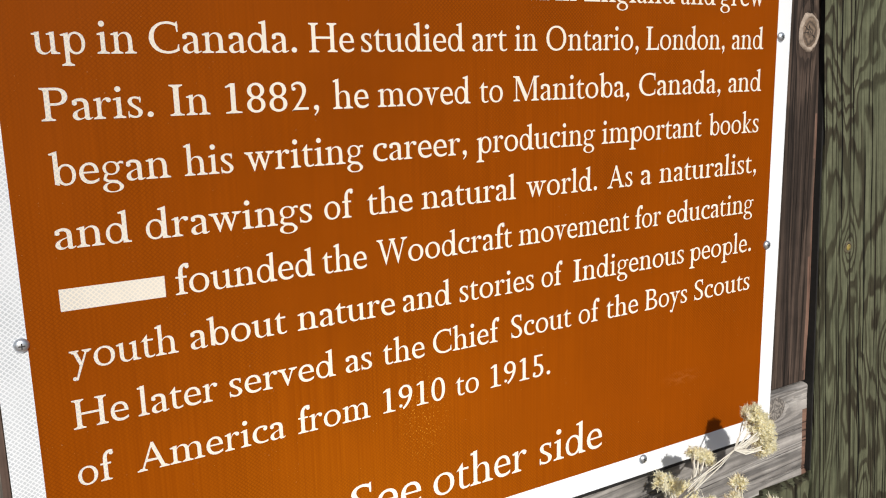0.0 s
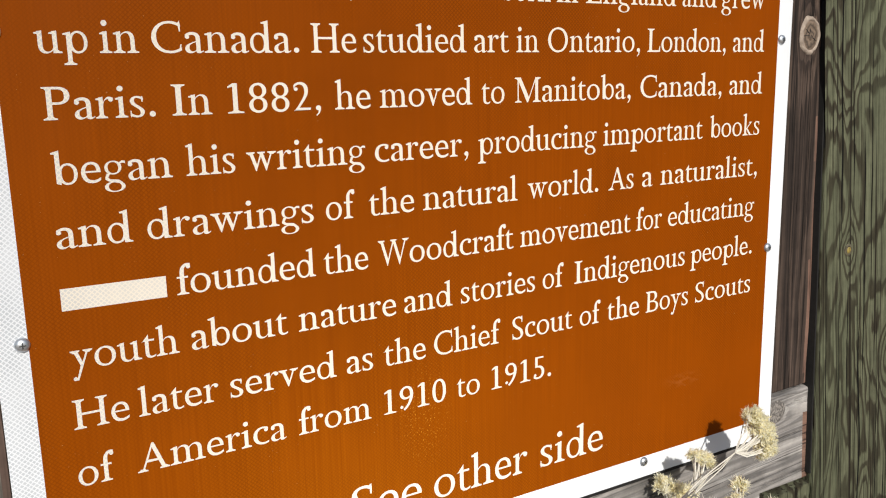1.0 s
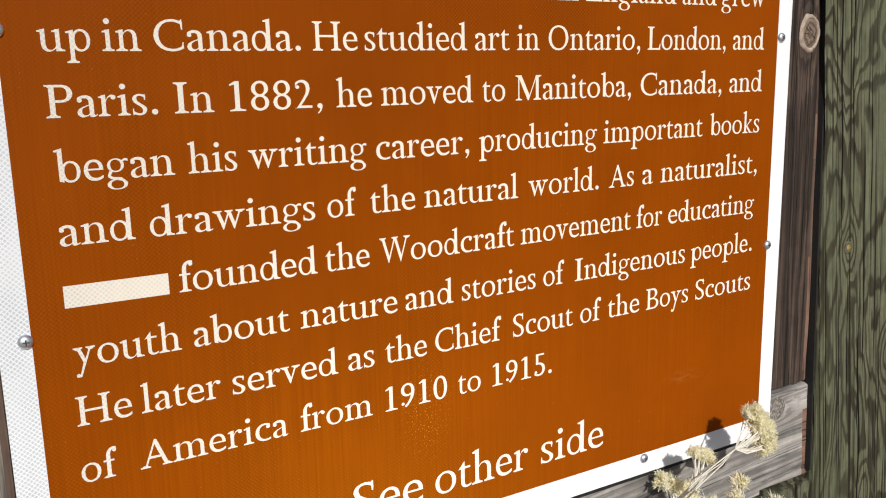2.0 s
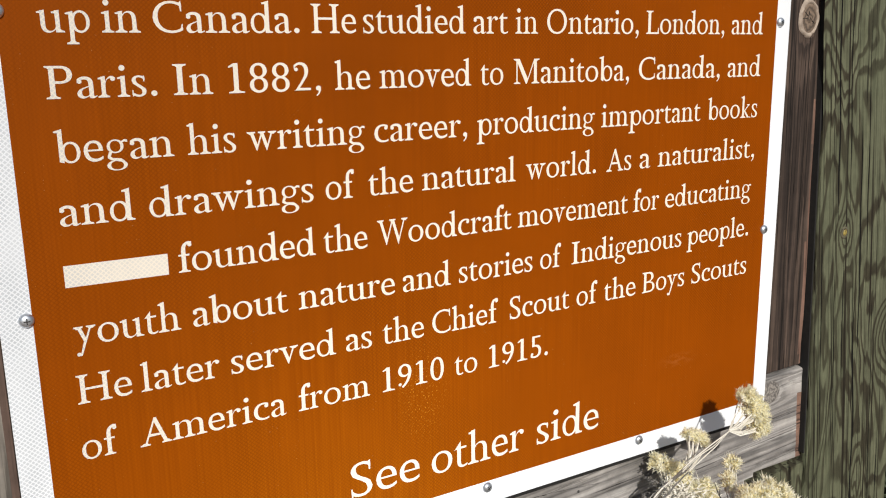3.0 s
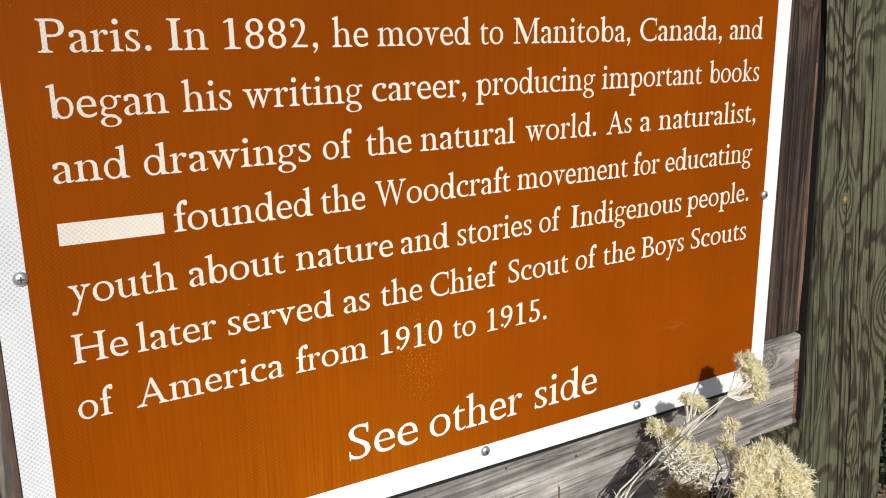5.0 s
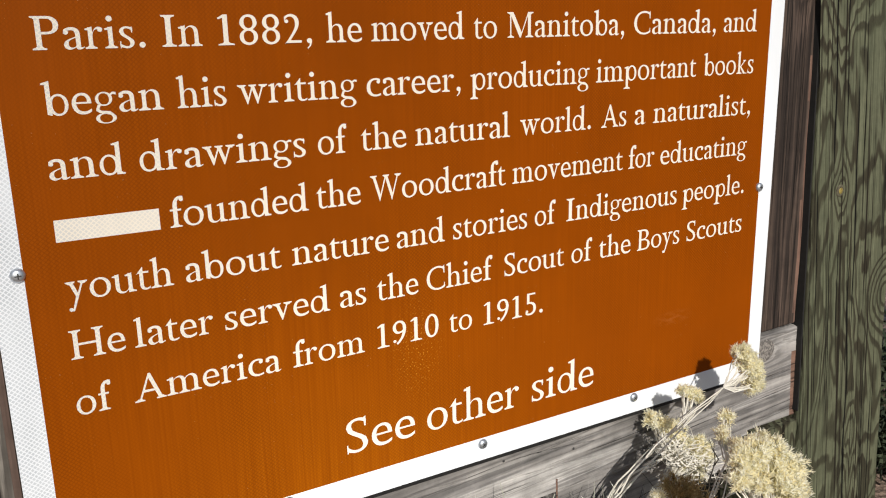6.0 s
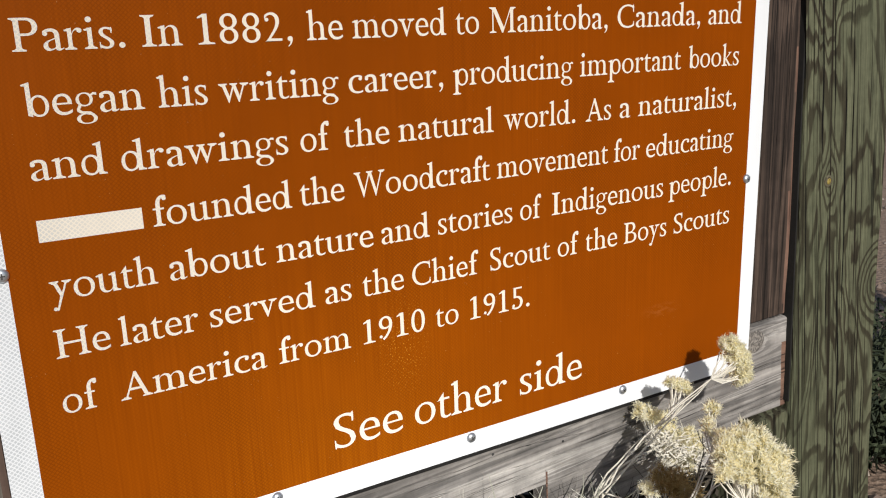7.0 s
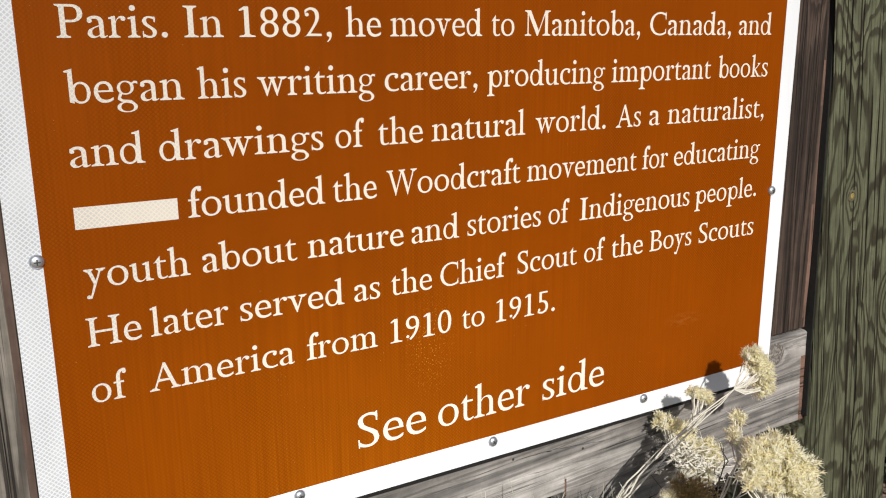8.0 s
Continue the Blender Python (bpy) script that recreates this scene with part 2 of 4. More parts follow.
STEM = plain("pale_brush_stem", (0.60, 0.57, 0.49), (0.84, 0.81, 0.73), 90.0, 0.8, island=0.5)
LEAF = plain("grey_brush_leaf", (0.40, 0.41, 0.33), (0.78, 0.77, 0.68), 60.0, 0.75, island=0.8)
# near-black: the shade low in the bush is put into this colour
TWIG = plain("shade_dark_twig", (0.014, 0.012, 0.009), (0.058, 0.048, 0.036), 80.0, 0.85, island=0.7)


def flower_mat(name, a, b, c):
    n = Nodes(name)
    r = n.add("ShaderNodeNewGeometry").outputs["Random Per Island"]
    col = n.ramp(r, [(0.0, a), (0.5, b), (1.0, c)])
    mat = n.set(Base_Color=col, Roughness=0.75, Specular_IOR_Level=0.2)
    mix, tr = n.add("ShaderNodeMixShader"), n.add("ShaderNodeBsdfTranslucent")
    n.link(col, tr.inputs["Color"])
    mix.inputs[0].default_value = 0.50
    n.link(n.bsdf.outputs[0], mix.inputs[1])
    n.link(tr.outputs[0], mix.inputs[2])
    n.link(mix.outputs[0], n.tree.nodes["Material Output"].inputs["Surface"])
    return mat


BLOOM = flower_mat("dry_yellow_bloom", (0.90, 0.82, 0.55), (0.96, 0.93, 0.75), (0.97, 0.96, 0.87))
FLUFF = flower_mat("buff_seed_fluff", (0.93, 0.87, 0.61), (0.97, 0.94, 0.76), (0.98, 0.97, 0.87))
RUST = flower_mat("rusty_spent_bloom", (0.38, 0.25, 0.10), (0.52, 0.38, 0.17), (0.62, 0.50, 0.26))

g = Nodes("dry_gravelly_soil")
gn = g.noise(g.coords(), 38.0, 8.0, 0.7)
gv = g.add("ShaderNodeTexVoronoi")
gv.inputs["Scale"].default_value = 55.0
g.link(g.coords(), gv.inputs["Vector"])
gcol = g.ramp(gn, [(0.3, (0.16, 0.105, 0.075)), (0.55, (0.29, 0.21, 0.16)), (0.75, (0.44, 0.35, 0.28))])
gcol = g.mix(g.math("MULTIPLY", g.noise(g.coords(), 2.2, 4.0), 0.5), gcol, (0.20, 0.135, 0.10))
g.bump(g.math("ADD", gn, gv.outputs["Distance"]), 0.8, 0.012)
SOIL = g.set(Base_Color=gcol, Roughness=0.95)
STONE = plain("grey_pink_gravel", (0.20, 0.15, 0.125), (0.46, 0.39, 0.34), 30.0, 0.9, bump=0.3, island=0.7)
# near-black, so that the added shrub behind the post reads as deep shade
JUNIPER = plain("juniper_scale_leaf", (0.014, 0.022, 0.010), (0.040, 0.054, 0.024), 40.0, 0.8, island=0.7)
BARK = weathered("shaggy_bark", (0.26, 0.20, 0.16), (0.17, 0.13, 0.10), (0.08, 0.06, 0.045), rings=5.0)

# ---------------------------------------------------------------- building helpers
WORLD = {}


def thing(name, at, label, category, group="", kind=""):
    ob = new(name)
    ob.empty_display_size = 0.1
    ob.matrix_basis = Matrix.Translation(at)
    WORLD[ob.name] = ob.matrix_basis.copy()
    return tagged(ob, label, category, group, kind)


def part(name, data, material, parent=None, label="", m=None, smooth=False):
    """One mesh object from a bmesh or a mesh, at the pose m of the world, under a thing or a part."""
    if isinstance(data, bmesh.types.BMesh):
        me = bpy.data.meshes.new(name)
        data.to_mesh(me)
        data.free()
    else:
        me = data
    if not me.materials:
        for mt in (material if isinstance(material, (list, tuple)) else [material]):
            me.materials.append(mt)
    if smooth:
        me.polygons.foreach_set("use_smooth", [True] * len(me.polygons))
    ob = new(name, me)
    m = m or Matrix()
    ob.matrix_basis = m
    WORLD[ob.name] = m.copy()
    if parent:
        ob.parent = parent
        ob.matrix_parent_inverse = WORLD[parent.name].inverted()
    return tagged(ob, label)


def box(bm, lo, hi, bevel=0.0):
    r = bmesh.ops.create_cube(bm, size=1.0)
    lo, hi = Vector(lo), Vector(hi)
    for v in r["verts"]:
        v.co = Vector((lo[i] + (v.co[i] + 0.5) * (hi[i] - lo[i]) for i in range(3)))
    if bevel:
        es = {e for v in r["verts"] for e in v.link_edges}
        bmesh.ops.bevel(bm, geom=list(es), offset=bevel, segments=2, affect="EDGES", profile=0.6)


def mesh_of(name, verts, faces):
    me = bpy.data.meshes.new(name)
    me.from_pydata([tuple(v) for v in verts], [], faces)
    me.update()
    return me


def timber(length, width, depth, cracks, seed, arris=0.006, rough=0.0012, step=0.02, red=False, red_end=False, notch=None, housing=None, deep=False):
    """A sawn timber along z from 0 to length, its face at y = 0 and its back at y = depth, x from 0 to width.
    cracks: (x, width, depth, from, to, wander): open drying checks in its face. Worn, uneven arrises.
    notch: (z, narrow): up to z a strip has split off and the timber is that narrow.
    housing: (z, narrow): past z the timber is cut back to that width to sit on a ledge."""
    rings = max(2, int(length / step))
    def jit(a, b, c):
        return noise.noise(Vector((a * 9.1 + seed * 3.7, b * 4.3 + seed, c)))
    verts, faces, mats = [], [], []
    count = None
    full, levels = width, [length * k / rings for k in range(rings + 1)]
    if notch:
        levels = sorted(levels + [notch[0] - 0.002, notch[0] + 0.002])
    if housing:
        levels = sorted(levels + [housing[0] - 0.001, housing[0] + 0.001])
    if red_end:
        levels = sorted(levels + [length - 0.017])
    rings = len(levels) - 1
    for z in levels:
        width = notch[1] + 0.004 * jit(2.0, z * 5.0, 4.0) if notch and z < notch[0] else full
        if housing and z > housing[0]:
            width = housing[1]
        a = arris * (1.0 + 0.6 * jit(0.0, z * 2.0, 1.0))
        prof = [(0.0, a + 0.004), (a * 0.35, a * 0.35)]
        pts = [a + 0.003]
        xs = sorted(cracks)
        line = [(a, 0.0)]
        for cx, cw, cd, z0, z1, wander in xs:
            x = cx + wander * jit(cx, z * 1.3, 5.0)
            t = max(0.0, min(1.0, (z - z0) / 0.12, (z1 - z) / 0.12)) if z0 < z < z1 else 0.0
            w = cw * t * (0.75 + 0.6 * abs(jit(cx * 3, z * 3.0, 2.0)))
            w = max(w, 0.00005)
            line += [(x - w / 2 - 0.0006, 0.0), (x - w / 2, 0.0008), (x, cd * max(t, 0.02)), (x + w / 2, 0.0008), (x + w / 2 + 0.0006, 0.0)]
        line += [(width - a * (2.0 if red else 1.0), 0.0)]
        dense = []
        for i, p in enumerate(line):
            dense.append(p)
            if i % 5 == 0 and i + 1 < len(line):
                m = 4
                dense += [(p[0] + (line[i + 1][0] - p[0]) * j / m, 0.0) for j in range(1, m)]
        prof += dense
        prof += [(width - a * 0.35, a * 0.45), (width, a + 0.004), (width, depth - 0.004), (width - 0.004, depth), (0.004, depth), (0.0, depth - 0.004)]
        count = len(prof)
        for x, y in prof:
            d = rough * jit(x * 6.0, z * 1.6, 9.0) if y < depth / 2 else 0.0
            e = rough * 1.2 * jit(0.3, z * 3.0, 3.0 + (x > width / 2))
            verts.append((x + (e if (x < a * 1.2 or x > width - a * 1.2) else 0.0), y + d, z))
    for k in range(rings):
        for i in range(count):
            j = (i + 1) % count
            faces.append((k * count + i, k * count + j, (k + 1) * count + j, (k + 1) * count + i))
            x0, x1 = verts[k * count + i][0], verts[k * count + j][0]
            split = notch and levels[k] < notch[0] < levels[k + 1] and max(x0, x1) > notch[1] + 0.002
            y0, y1 = verts[k * count + i][1], verts[k * count + j][1]
            # deep: crack walls take the second, near-black material, which paints their shade
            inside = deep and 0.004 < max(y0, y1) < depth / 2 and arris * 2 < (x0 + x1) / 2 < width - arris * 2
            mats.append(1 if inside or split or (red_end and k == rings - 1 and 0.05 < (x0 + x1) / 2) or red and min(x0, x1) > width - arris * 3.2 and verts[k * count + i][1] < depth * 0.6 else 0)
    faces.append(tuple(range(count))[::-1])
    faces.append(tuple(rings * count + i for i in range(count)))
    mats += [0, 0]
    me = mesh_of("timber", verts, [f[::-1] for f in faces])
    return me, mats


def lathe(profile, seg=20):
    """A mesh turned about z from (radius, height) pairs, closed at a radius of 0."""
    verts, faces = [], []
    for r, z in profile:
        for i in range(seg):
            a = 2 * math.pi * i / seg
            verts.append((r * math.cos(a), r * math.sin(a), z))
    for k in range(len(profile) - 1):
        for i in range(seg):
            j = (i + 1) % seg
            faces.append((k * seg + i, k * seg + j, (k + 1) * seg + j, (k + 1) * seg + i))
    faces.append(tuple(range((len(profile) - 1) * seg, len(profile) * seg)))
    return mesh_of("turned", verts, faces)


# ---------------------------------------------------------------- ground
ground_bm = bmesh.new()
cells = [-900, -300, -90, -30, -12, -6] + [-4 + 0.25 * i for i in range(45)] + [9, 13, 20, 40, 100, 300, 900]
grid = [[None] * len(cells) for _ in cells]
for i, x in enumerate(cells):
    for j, y in enumerate(cells):
        near = 1.0 if abs(x) < 12 and abs(y) < 12 else 0.0
        grid[i][j] = ground_bm.verts.new((x, y, near * 0.03 * noise.noise(Vector((x * 1.1, y * 1.1, 0.0)))))
for i in range(len(cells) - 1):
    for j in range(len(cells) - 1):
        ground_bm.faces.new((grid[i][j], grid[i + 1][j], grid[i + 1][j + 1], grid[i][j + 1]))
tagged(part("ground", ground_bm, SOIL, smooth=True), "dry pinkish-brown gravelly soil", "ground", kind="structure")

rng = np.random.default_rng(4)
verts, faces = [], []
for _ in range(2600):
    x, y = rng.uniform(-1.5, 7.0), rng.uniform(-1.2, 6.0)
    r = rng.uniform(0.006, 0.03)
    base = len(verts)
    for dx, dy, dz in ((1, 0, 0), (-1, 0, 0), (0, 1, 0), (0, -1, 0), (0, 0, 0.8), (0, 0, -0.8)):
        s = r * rng.uniform(0.7, 1.2, 3)
        verts.append((x + dx * s[0] + 0.2 * r * dy, y + dy * s[1] - 0.2 * r * dx, 0.03 * noise.noise(Vector((x * 1.1, y * 1.1, 0.0))) + r * 0.3 + dz * s[2]))
    for a, b in ((0, 2), (2, 1), (1, 3), (3, 0)):
        faces += [(base + a, base + b, base + 4), (base + b, base + a, base + 5)]
tagged(part("gravel", mesh_of("gravel", verts, faces), STONE), "scattered pinkish-grey gravel on dry soil", "gravel", kind="stuff")

# ---------------------------------------------------------------- frame and post
X0, X1, Z0, Z1 = -0.005, 1.2272, 0.7126, 1.98        # the panel's outer edges
IX0, IX1, IZ0, IZ1 = 0.0275, 1.1945, 0.7487, 1.945      # its brown field
FACE = 0.0150                                        # face of the boards behind the panel

sign = thing("information_sign", (0.61, 0.03, 0.593), "brown reflective sign with white lettering in a weathered board frame", "sign")
frame_thing = sign


def board(name, width, length, depth, cracks, seed, mats, m, parent, label, red=False, arris=0.004, red_end=False, notch=None, housing=None, deep=False):
    me, idx = timber(length, width, depth, cracks, seed, arris=arris, red=red, red_end=red_end, notch=notch, housing=housing, deep=deep)
    for mt in mats:
        me.materials.append(mt)
    if len(mats) > 1:
        me.polygons.foreach_set("material_index", idx)
    return part(name, me, None, parent, label, m)


# grain along the rail: local z runs along world x, local x runs up
lay = Matrix(((0, 0, 1, -0.115), (0, 1, 0, FACE), (-1, 0, 0, 0.7765), (0, 0, 0, 1)))
rail = board("bottom_rail", 0.258, 1.470, 0.038,
             [(0.096, 0.0010, 0.006, 0.55, 1.10, 0.012), (0.126, 0.0016, 0.007, 0.2, 1.02, 0.010), (0.150, 0.0012, 0.005, 0.96, 1.42, 0.006),
              (0.172, 0.0014, 0.006, 0.92, 1.40, 0.004)], 3, [RAILWOOD, REDEDGE], lay, frame_thing, "silver-grey weathered bottom board, a strip split off below", red_end=True, notch=(0.882, 0.149), housing=(1.344, 0.191))
for v in rail.data.vertices:                              # its end is cut out of square
    if v.co.z > 1.44:
        v.co.z += 0.070 * v.co.x
cap = Matrix(((0, 0, 1, -0.115), (0, 1, 0, FACE), (-1, 0, 0, 2.10), (0, 0, 0, 1)))
board("top_rail", 0.189, 1.415, 0.038, [(0.09, 0.001, 0.005, 0.1, 1.2, 0.012)], 8, [STILEWOOD], cap, frame_thing, "dark weathered top board")
board("stile", 0.189, 1.127, 0.038, [(0.135, 0.0012, 0.006, 0.05, 0.8, 0.006), (0.160, 0.0009, 0.005, 0.3, 1.1, 0.006)], 5,
      [STILEWOOD, REDEDGE], Matrix.Translation((1.158, FACE, 0.783)) @ pose(0, 0, 0, 0, -0.9, 0), frame_thing, "dark brown upright board with a reddish worn edge", red=True)
board("stile", 0.189, 1.127, 0.038, [(0.03, 0.0012, 0.006, 0.1, 0.9, 0.006), (0.083, 0.0014, 0.006, 0.0, 0.5, 0.006)], 6,
      [GREYWOOD], Matrix.Translation((-0.115, FACE, 0.783)), frame_thing, "grey weathered upright board")
bm = bmesh.new()
box(bm, (X0 - 0.0085, FACE - 0.0030, 0.785), (X0 - 0.0005, FACE - 0.0004, 1.900), 0.0008)
part("edge_strip", bm, STRIP, frame_thing, "narrow brown-stained strip beside the panel")

BACK = 0.240                                          # boards and panel of the other side
for name, m, w, l, mat in (("bottom_rail", lay, 0.189, 1.455, RAILWOOD), ("top_rail", cap, 0.189, 1.415, STILEWOOD),
                           ("stile", Matrix.Translation((1.120, FACE, 0.783)), 0.189, 1.127, STILEWOOD),
                           ("stile", Matrix.Translation((-0.115, FACE, 0.783)), 0.189, 1.127, STILEWOOD)):
    board(name, w, l, 0.038, [(0.09, 0.001, 0.005, 0.1, 0.9, 0.01)], 9, [mat], Matrix.Translation((0, BACK - FACE, 0)) @ m, frame_thing, "weathered board of the other side")
bm = bmesh.new()
box(bm, (X0, BACK + 0.0385, Z0), (X1, BACK + 0.048, Z1))
part("back_panel", bm, NEAR_BLACK, frame_thing, "plain panel of the other side")


def collar(parent, at, rx, rz, turn):
    """The uneven pale lip of overgrown wood round a knot, and the dark checks across its heart."""
    verts, faces = [], []
    for i in range(40):
        a = 2 * math.pi * i / 40
        lip = 1.0 + 0.30 * abs(noise.noise(Vector((math.cos(a) * 1.7, math.sin(a) * 1.7, 4.0)))) + 0.16 * max(0.0, -math.cos(a))
        for r, h in ((0.92, 0.0002), (0.98, 0.0022), (0.5 + 0.5 * lip + 0.04, 0.0026), (lip + 0.10, 0.0008), (lip + 0.14, -0.0010)):
            verts.append((rx * r * math.cos(a), rz * r * math.sin(a), h))
    for i in range(40):
        for k in range(4):
            p, q = i * 5 + k, ((i + 1) % 40) * 5 + k
            faces.append((p, p + 1, q + 1, q))
    part("collar", mesh_of("collar", verts, faces), LIPWOOD, parent, "pale swollen lip round the knot", turn, True)
    bm = bmesh.new()
    for ang, a, b in ((-0.62, -0.85, 0.75), (0.05, -0.95, -0.1), (1.9, -0.1, 0.6)):
        r = bmesh.ops.create_cube(bm, size=1.0)
        for v in r["verts"]:
            u = (a + (v.co.x + 0.5) * (b - a)) * rx
            w = v.co.y * 0.0013 * (1.0 - 0.5 * abs(v.co.x))
            v.co = (u * math.cos(ang) - w * math.sin(ang), u * math.sin(ang) + w * math.cos(ang), 0.0012 + v.co.z * 0.0012)
    part("check", bm, NEAR_BLACK, parent, "", turn)


def knot(parent, at, rx, rz, ring_mat, core_mat, rise=0.002, core=0.36, lip=False):
    """An oval branch knot: swollen collar, sunken rings and a core."""
    prof = [(1.0, -0.6), (0.86, 0.5), (0.74, 1.0), (0.62, 0.7), (0.50, 0.9), (0.36, 0.4), (0.24, 0.6), (0.10, 0.3), (0.0, 0.3)]
    me = lathe(prof, 26)
    me.transform(Matrix.Diagonal((rx, rz, rise, 1)))
    turn = Matrix.Translation(at) @ pose(0, 0, 0, 90, 0, 0)
    k = part("knot", me, ring_mat, parent, "oval branch knot with dark rings", turn, True)
    me = lathe([(1.0, -0.5), (0.9, 0.6), (0.5, 1.0), (0.0, 0.8)], 16)
    me.transform(Matrix.Diagonal((rx * core, rz * core, rise * 1.4, 1)))
    part("knot_core", me, core_mat, k, "", turn, True)
    if lip:
        collar(k, at, rx, rz, turn)


knot(frame_thing, (1.2965, FACE - 0.0006, 1.429), 0.021, 0.027, KNOTWOOD, KNOTWOOD, 0.0014, lip=True)
knot(frame_thing, (1.263, FACE - 0.0004, 0.744), 0.026, 0.023, RAILKNOT, RAILKNOT, 0.0010)

hole_me = lathe([(0.0022, -0.0004), (0.0020, 0.0003), (0.0, 0.0002)], 10)
for x, z in ((0.80, 0.672), (0.47, 0.640), (1.03, 0.700), (0.66, 0.690)):
    part("nail", hole_me, SLOT, rail, "", Matrix.Translation((x, FACE - 0.0012, z)) @ pose(0, 0, 0, 90, 0, 0), True)

LEAN = 2.35
post_at = Matrix.Translation((1.388, 0.0, 0.0)) @ pose(0, 0, 0, 0, -LEAN, 0)
post = thing("post", (1.53, 0.14, 0.0), "massive greenish-grey treated timber post with open drying cracks", "post", "sign posts")
cracks = [(0.010, 0.0027, 0.020, 0.75, 1.30, 0.004), (0.031, 0.0034, 0.022, 0.55, 1.12, 0.005), (0.052, 0.0024, 0.018, 1.16, 1.75, 0.004),
          (0.078, 0.0058, 0.026, 1.02, 1.62, 0.005), (0.070, 0.0031, 0.020, 0.50, 0.98, 0.004), (0.096, 0.0037, 0.022, 0.66, 1.02, 0.006),
          (0.112, 0.0044, 0.024, 1.08, 1.70, 0.005), (0.133, 0.0058, 0.028, 0.20, 0.92, 0.006), (0.146, 0.0051, 0.026, 0.72, 1.30, 0.005),
          (0.168, 0.0027, 0.020, 0.90, 1.50, 0.004), (0.186, 0.0034, 0.022, 0.10, 0.70, 0.005), (0.216, 0.0041, 0.022, 0.15, 0.62, 0.005)]
shaft = board("shaft", 0.256, 2.42, 0.290, cracks, 21, [POSTWOOD, NEAR_BLACK], post_at, post, "", arris=0.0035, deep=True)
for v in shaft.data.vertices:                             # the grain runs aslant and the butt is wider than the top
    edge = 1.0 if v.co.z < 0.75 else min(1.0, max(0.0, (0.256 - v.co.x) / 0.03))
    v.co.x += 0.062 * (0.75 - min(max(v.co.z, 0.0), 1.5)) * min(1.0, v.co.x / 0.03) * edge
# black sheet added on the post's side: the gap's shade as colour
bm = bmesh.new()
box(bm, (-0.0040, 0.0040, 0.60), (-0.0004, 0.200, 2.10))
part("gap_shade", bm, NEAR_BLACK, post, "black sheet added for the shade between post and boards", post_at)
knot(post, (1.4245, -0.0006, 1.0363), 0.0125, 0.0125, POSTKNOT, RESIN, 0.0014, 0.55)
board("ledge", 0.150, 0.43, 0.060, [(0.04, 0.0012, 0.006, 0.0, 0.4, 0.004), (0.11, 0.0012, 0.006, 0.1, 0.5, 0.004)], 31, [POSTWOOD],
      post_at @ Matrix.Translation((-0.1585, -0.0012, 0.156)), post, "green-grey ledge of the post under the board", arris=0.003)
post_b = thing("post", (-0.30, 0.14, 0.0), "massive greenish-grey treated timber post", "post", "sign posts")
board("shaft", 0.290, 2.42, 0.290, cracks[::3], 22, [POSTWOOD], Matrix.Translation((-0.415, 0.0, 0.0)), post_b, "", arris=0.010)

# ---------------------------------------------------------------- the sign panel
bm = bmesh.new()
# reaches below the panel: the black lip stands in for a shadow line
box(bm, (X0 + 0.001, 0.0012, Z0 - 0.0065), (X1 - 0.001, FACE - 0.0012, Z1))
backing = part("backing", bm, NEAR_BLACK, sign, "black backing board, its lower lip drawn as the panel's shadow line")
bm = bmesh.new()
box(bm, (IX0, 0.0, IZ0), (IX1, 0.0008, IZ1))
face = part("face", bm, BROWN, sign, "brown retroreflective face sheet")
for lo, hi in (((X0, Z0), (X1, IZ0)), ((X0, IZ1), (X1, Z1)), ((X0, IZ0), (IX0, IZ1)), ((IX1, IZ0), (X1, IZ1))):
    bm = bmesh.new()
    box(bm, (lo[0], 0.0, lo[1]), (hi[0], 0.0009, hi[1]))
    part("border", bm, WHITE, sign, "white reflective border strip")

dome = lathe([(0.0080, 0.0), (0.0080, 0.0010), (0.0076, 0.0020), (0.0068, 0.0034), (0.0052, 0.0047), (0.0028, 0.0054), (0.0, 0.0056)], 22)
slot_bm = bmesh.new()
box(slot_bm, (-0.0034, -0.0007, 0.0040), (0.0034, 0.0007, 0.00575), 0.0002)
box(slot_bm, (-0.0007, -0.0034, 0.0040), (0.0007, 0.0034, 0.00578), 0.0002)
slot_me = bpy.data.meshes.new("slot")
slot_bm.to_mesh(slot_me)
bolts = [(0.0216, 1.1002), (0.028, 1.422), (0.020, 0.778), (1.2025, 1.4205), (1.1945, 1.0683), (0.303, 0.740), (0.6118, 0.7391), (0.9157, 0.740), (0.024, 1.74), (1.201, 1.776)]
for i, (x, z) in enumerate(bolts):
    at = Matrix.Translation((x, -0.0001, z)) @ pose(0, 0, 0, 90, 17 * i, 0) @ pose(0, 0, 0, 0, 0, 37 * i)
    b = part("screw", dome, ZINC, sign, "domed zinc-plated screw head", at, True)
    part("slot", slot_me, SLOT, b, "", at)

# ---------------------------------------------------------------- lettering
font_curve = bpy.data.curves.new("letters", "FONT")
font_curve.resolution_u = 5
font_ob = new("letters", font_curve)


def letter_mesh(text):
    """Vertices and faces of a text in the built-in font, one em = 1."""
    font_curve.body = text
    bpy.context.view_layer.update()
    ev = font_ob.evaluated_get(bpy.context.evaluated_depsgraph_get())
    me = ev.to_mesh()
    vs = [(v.co.x, v.co.y) for v in me.vertices]
    fs = [tuple(p.vertices) for p in me.polygons]
    ev.to_mesh_clear()
    return vs, fs


def span(vs, axis=0):
    return min(v[axis] for v in vs), max(v[axis] for v in vs)


def ring_edges(fs):
    """Outline edges, each with the face on its left."""
    seen = {}
    for f in fs:
        for a, b in zip(f, f[1:] + f[:1]):
            seen[(a, b)] = True
    return [(a, b) for a, b in seen if (b, a) not in seen]


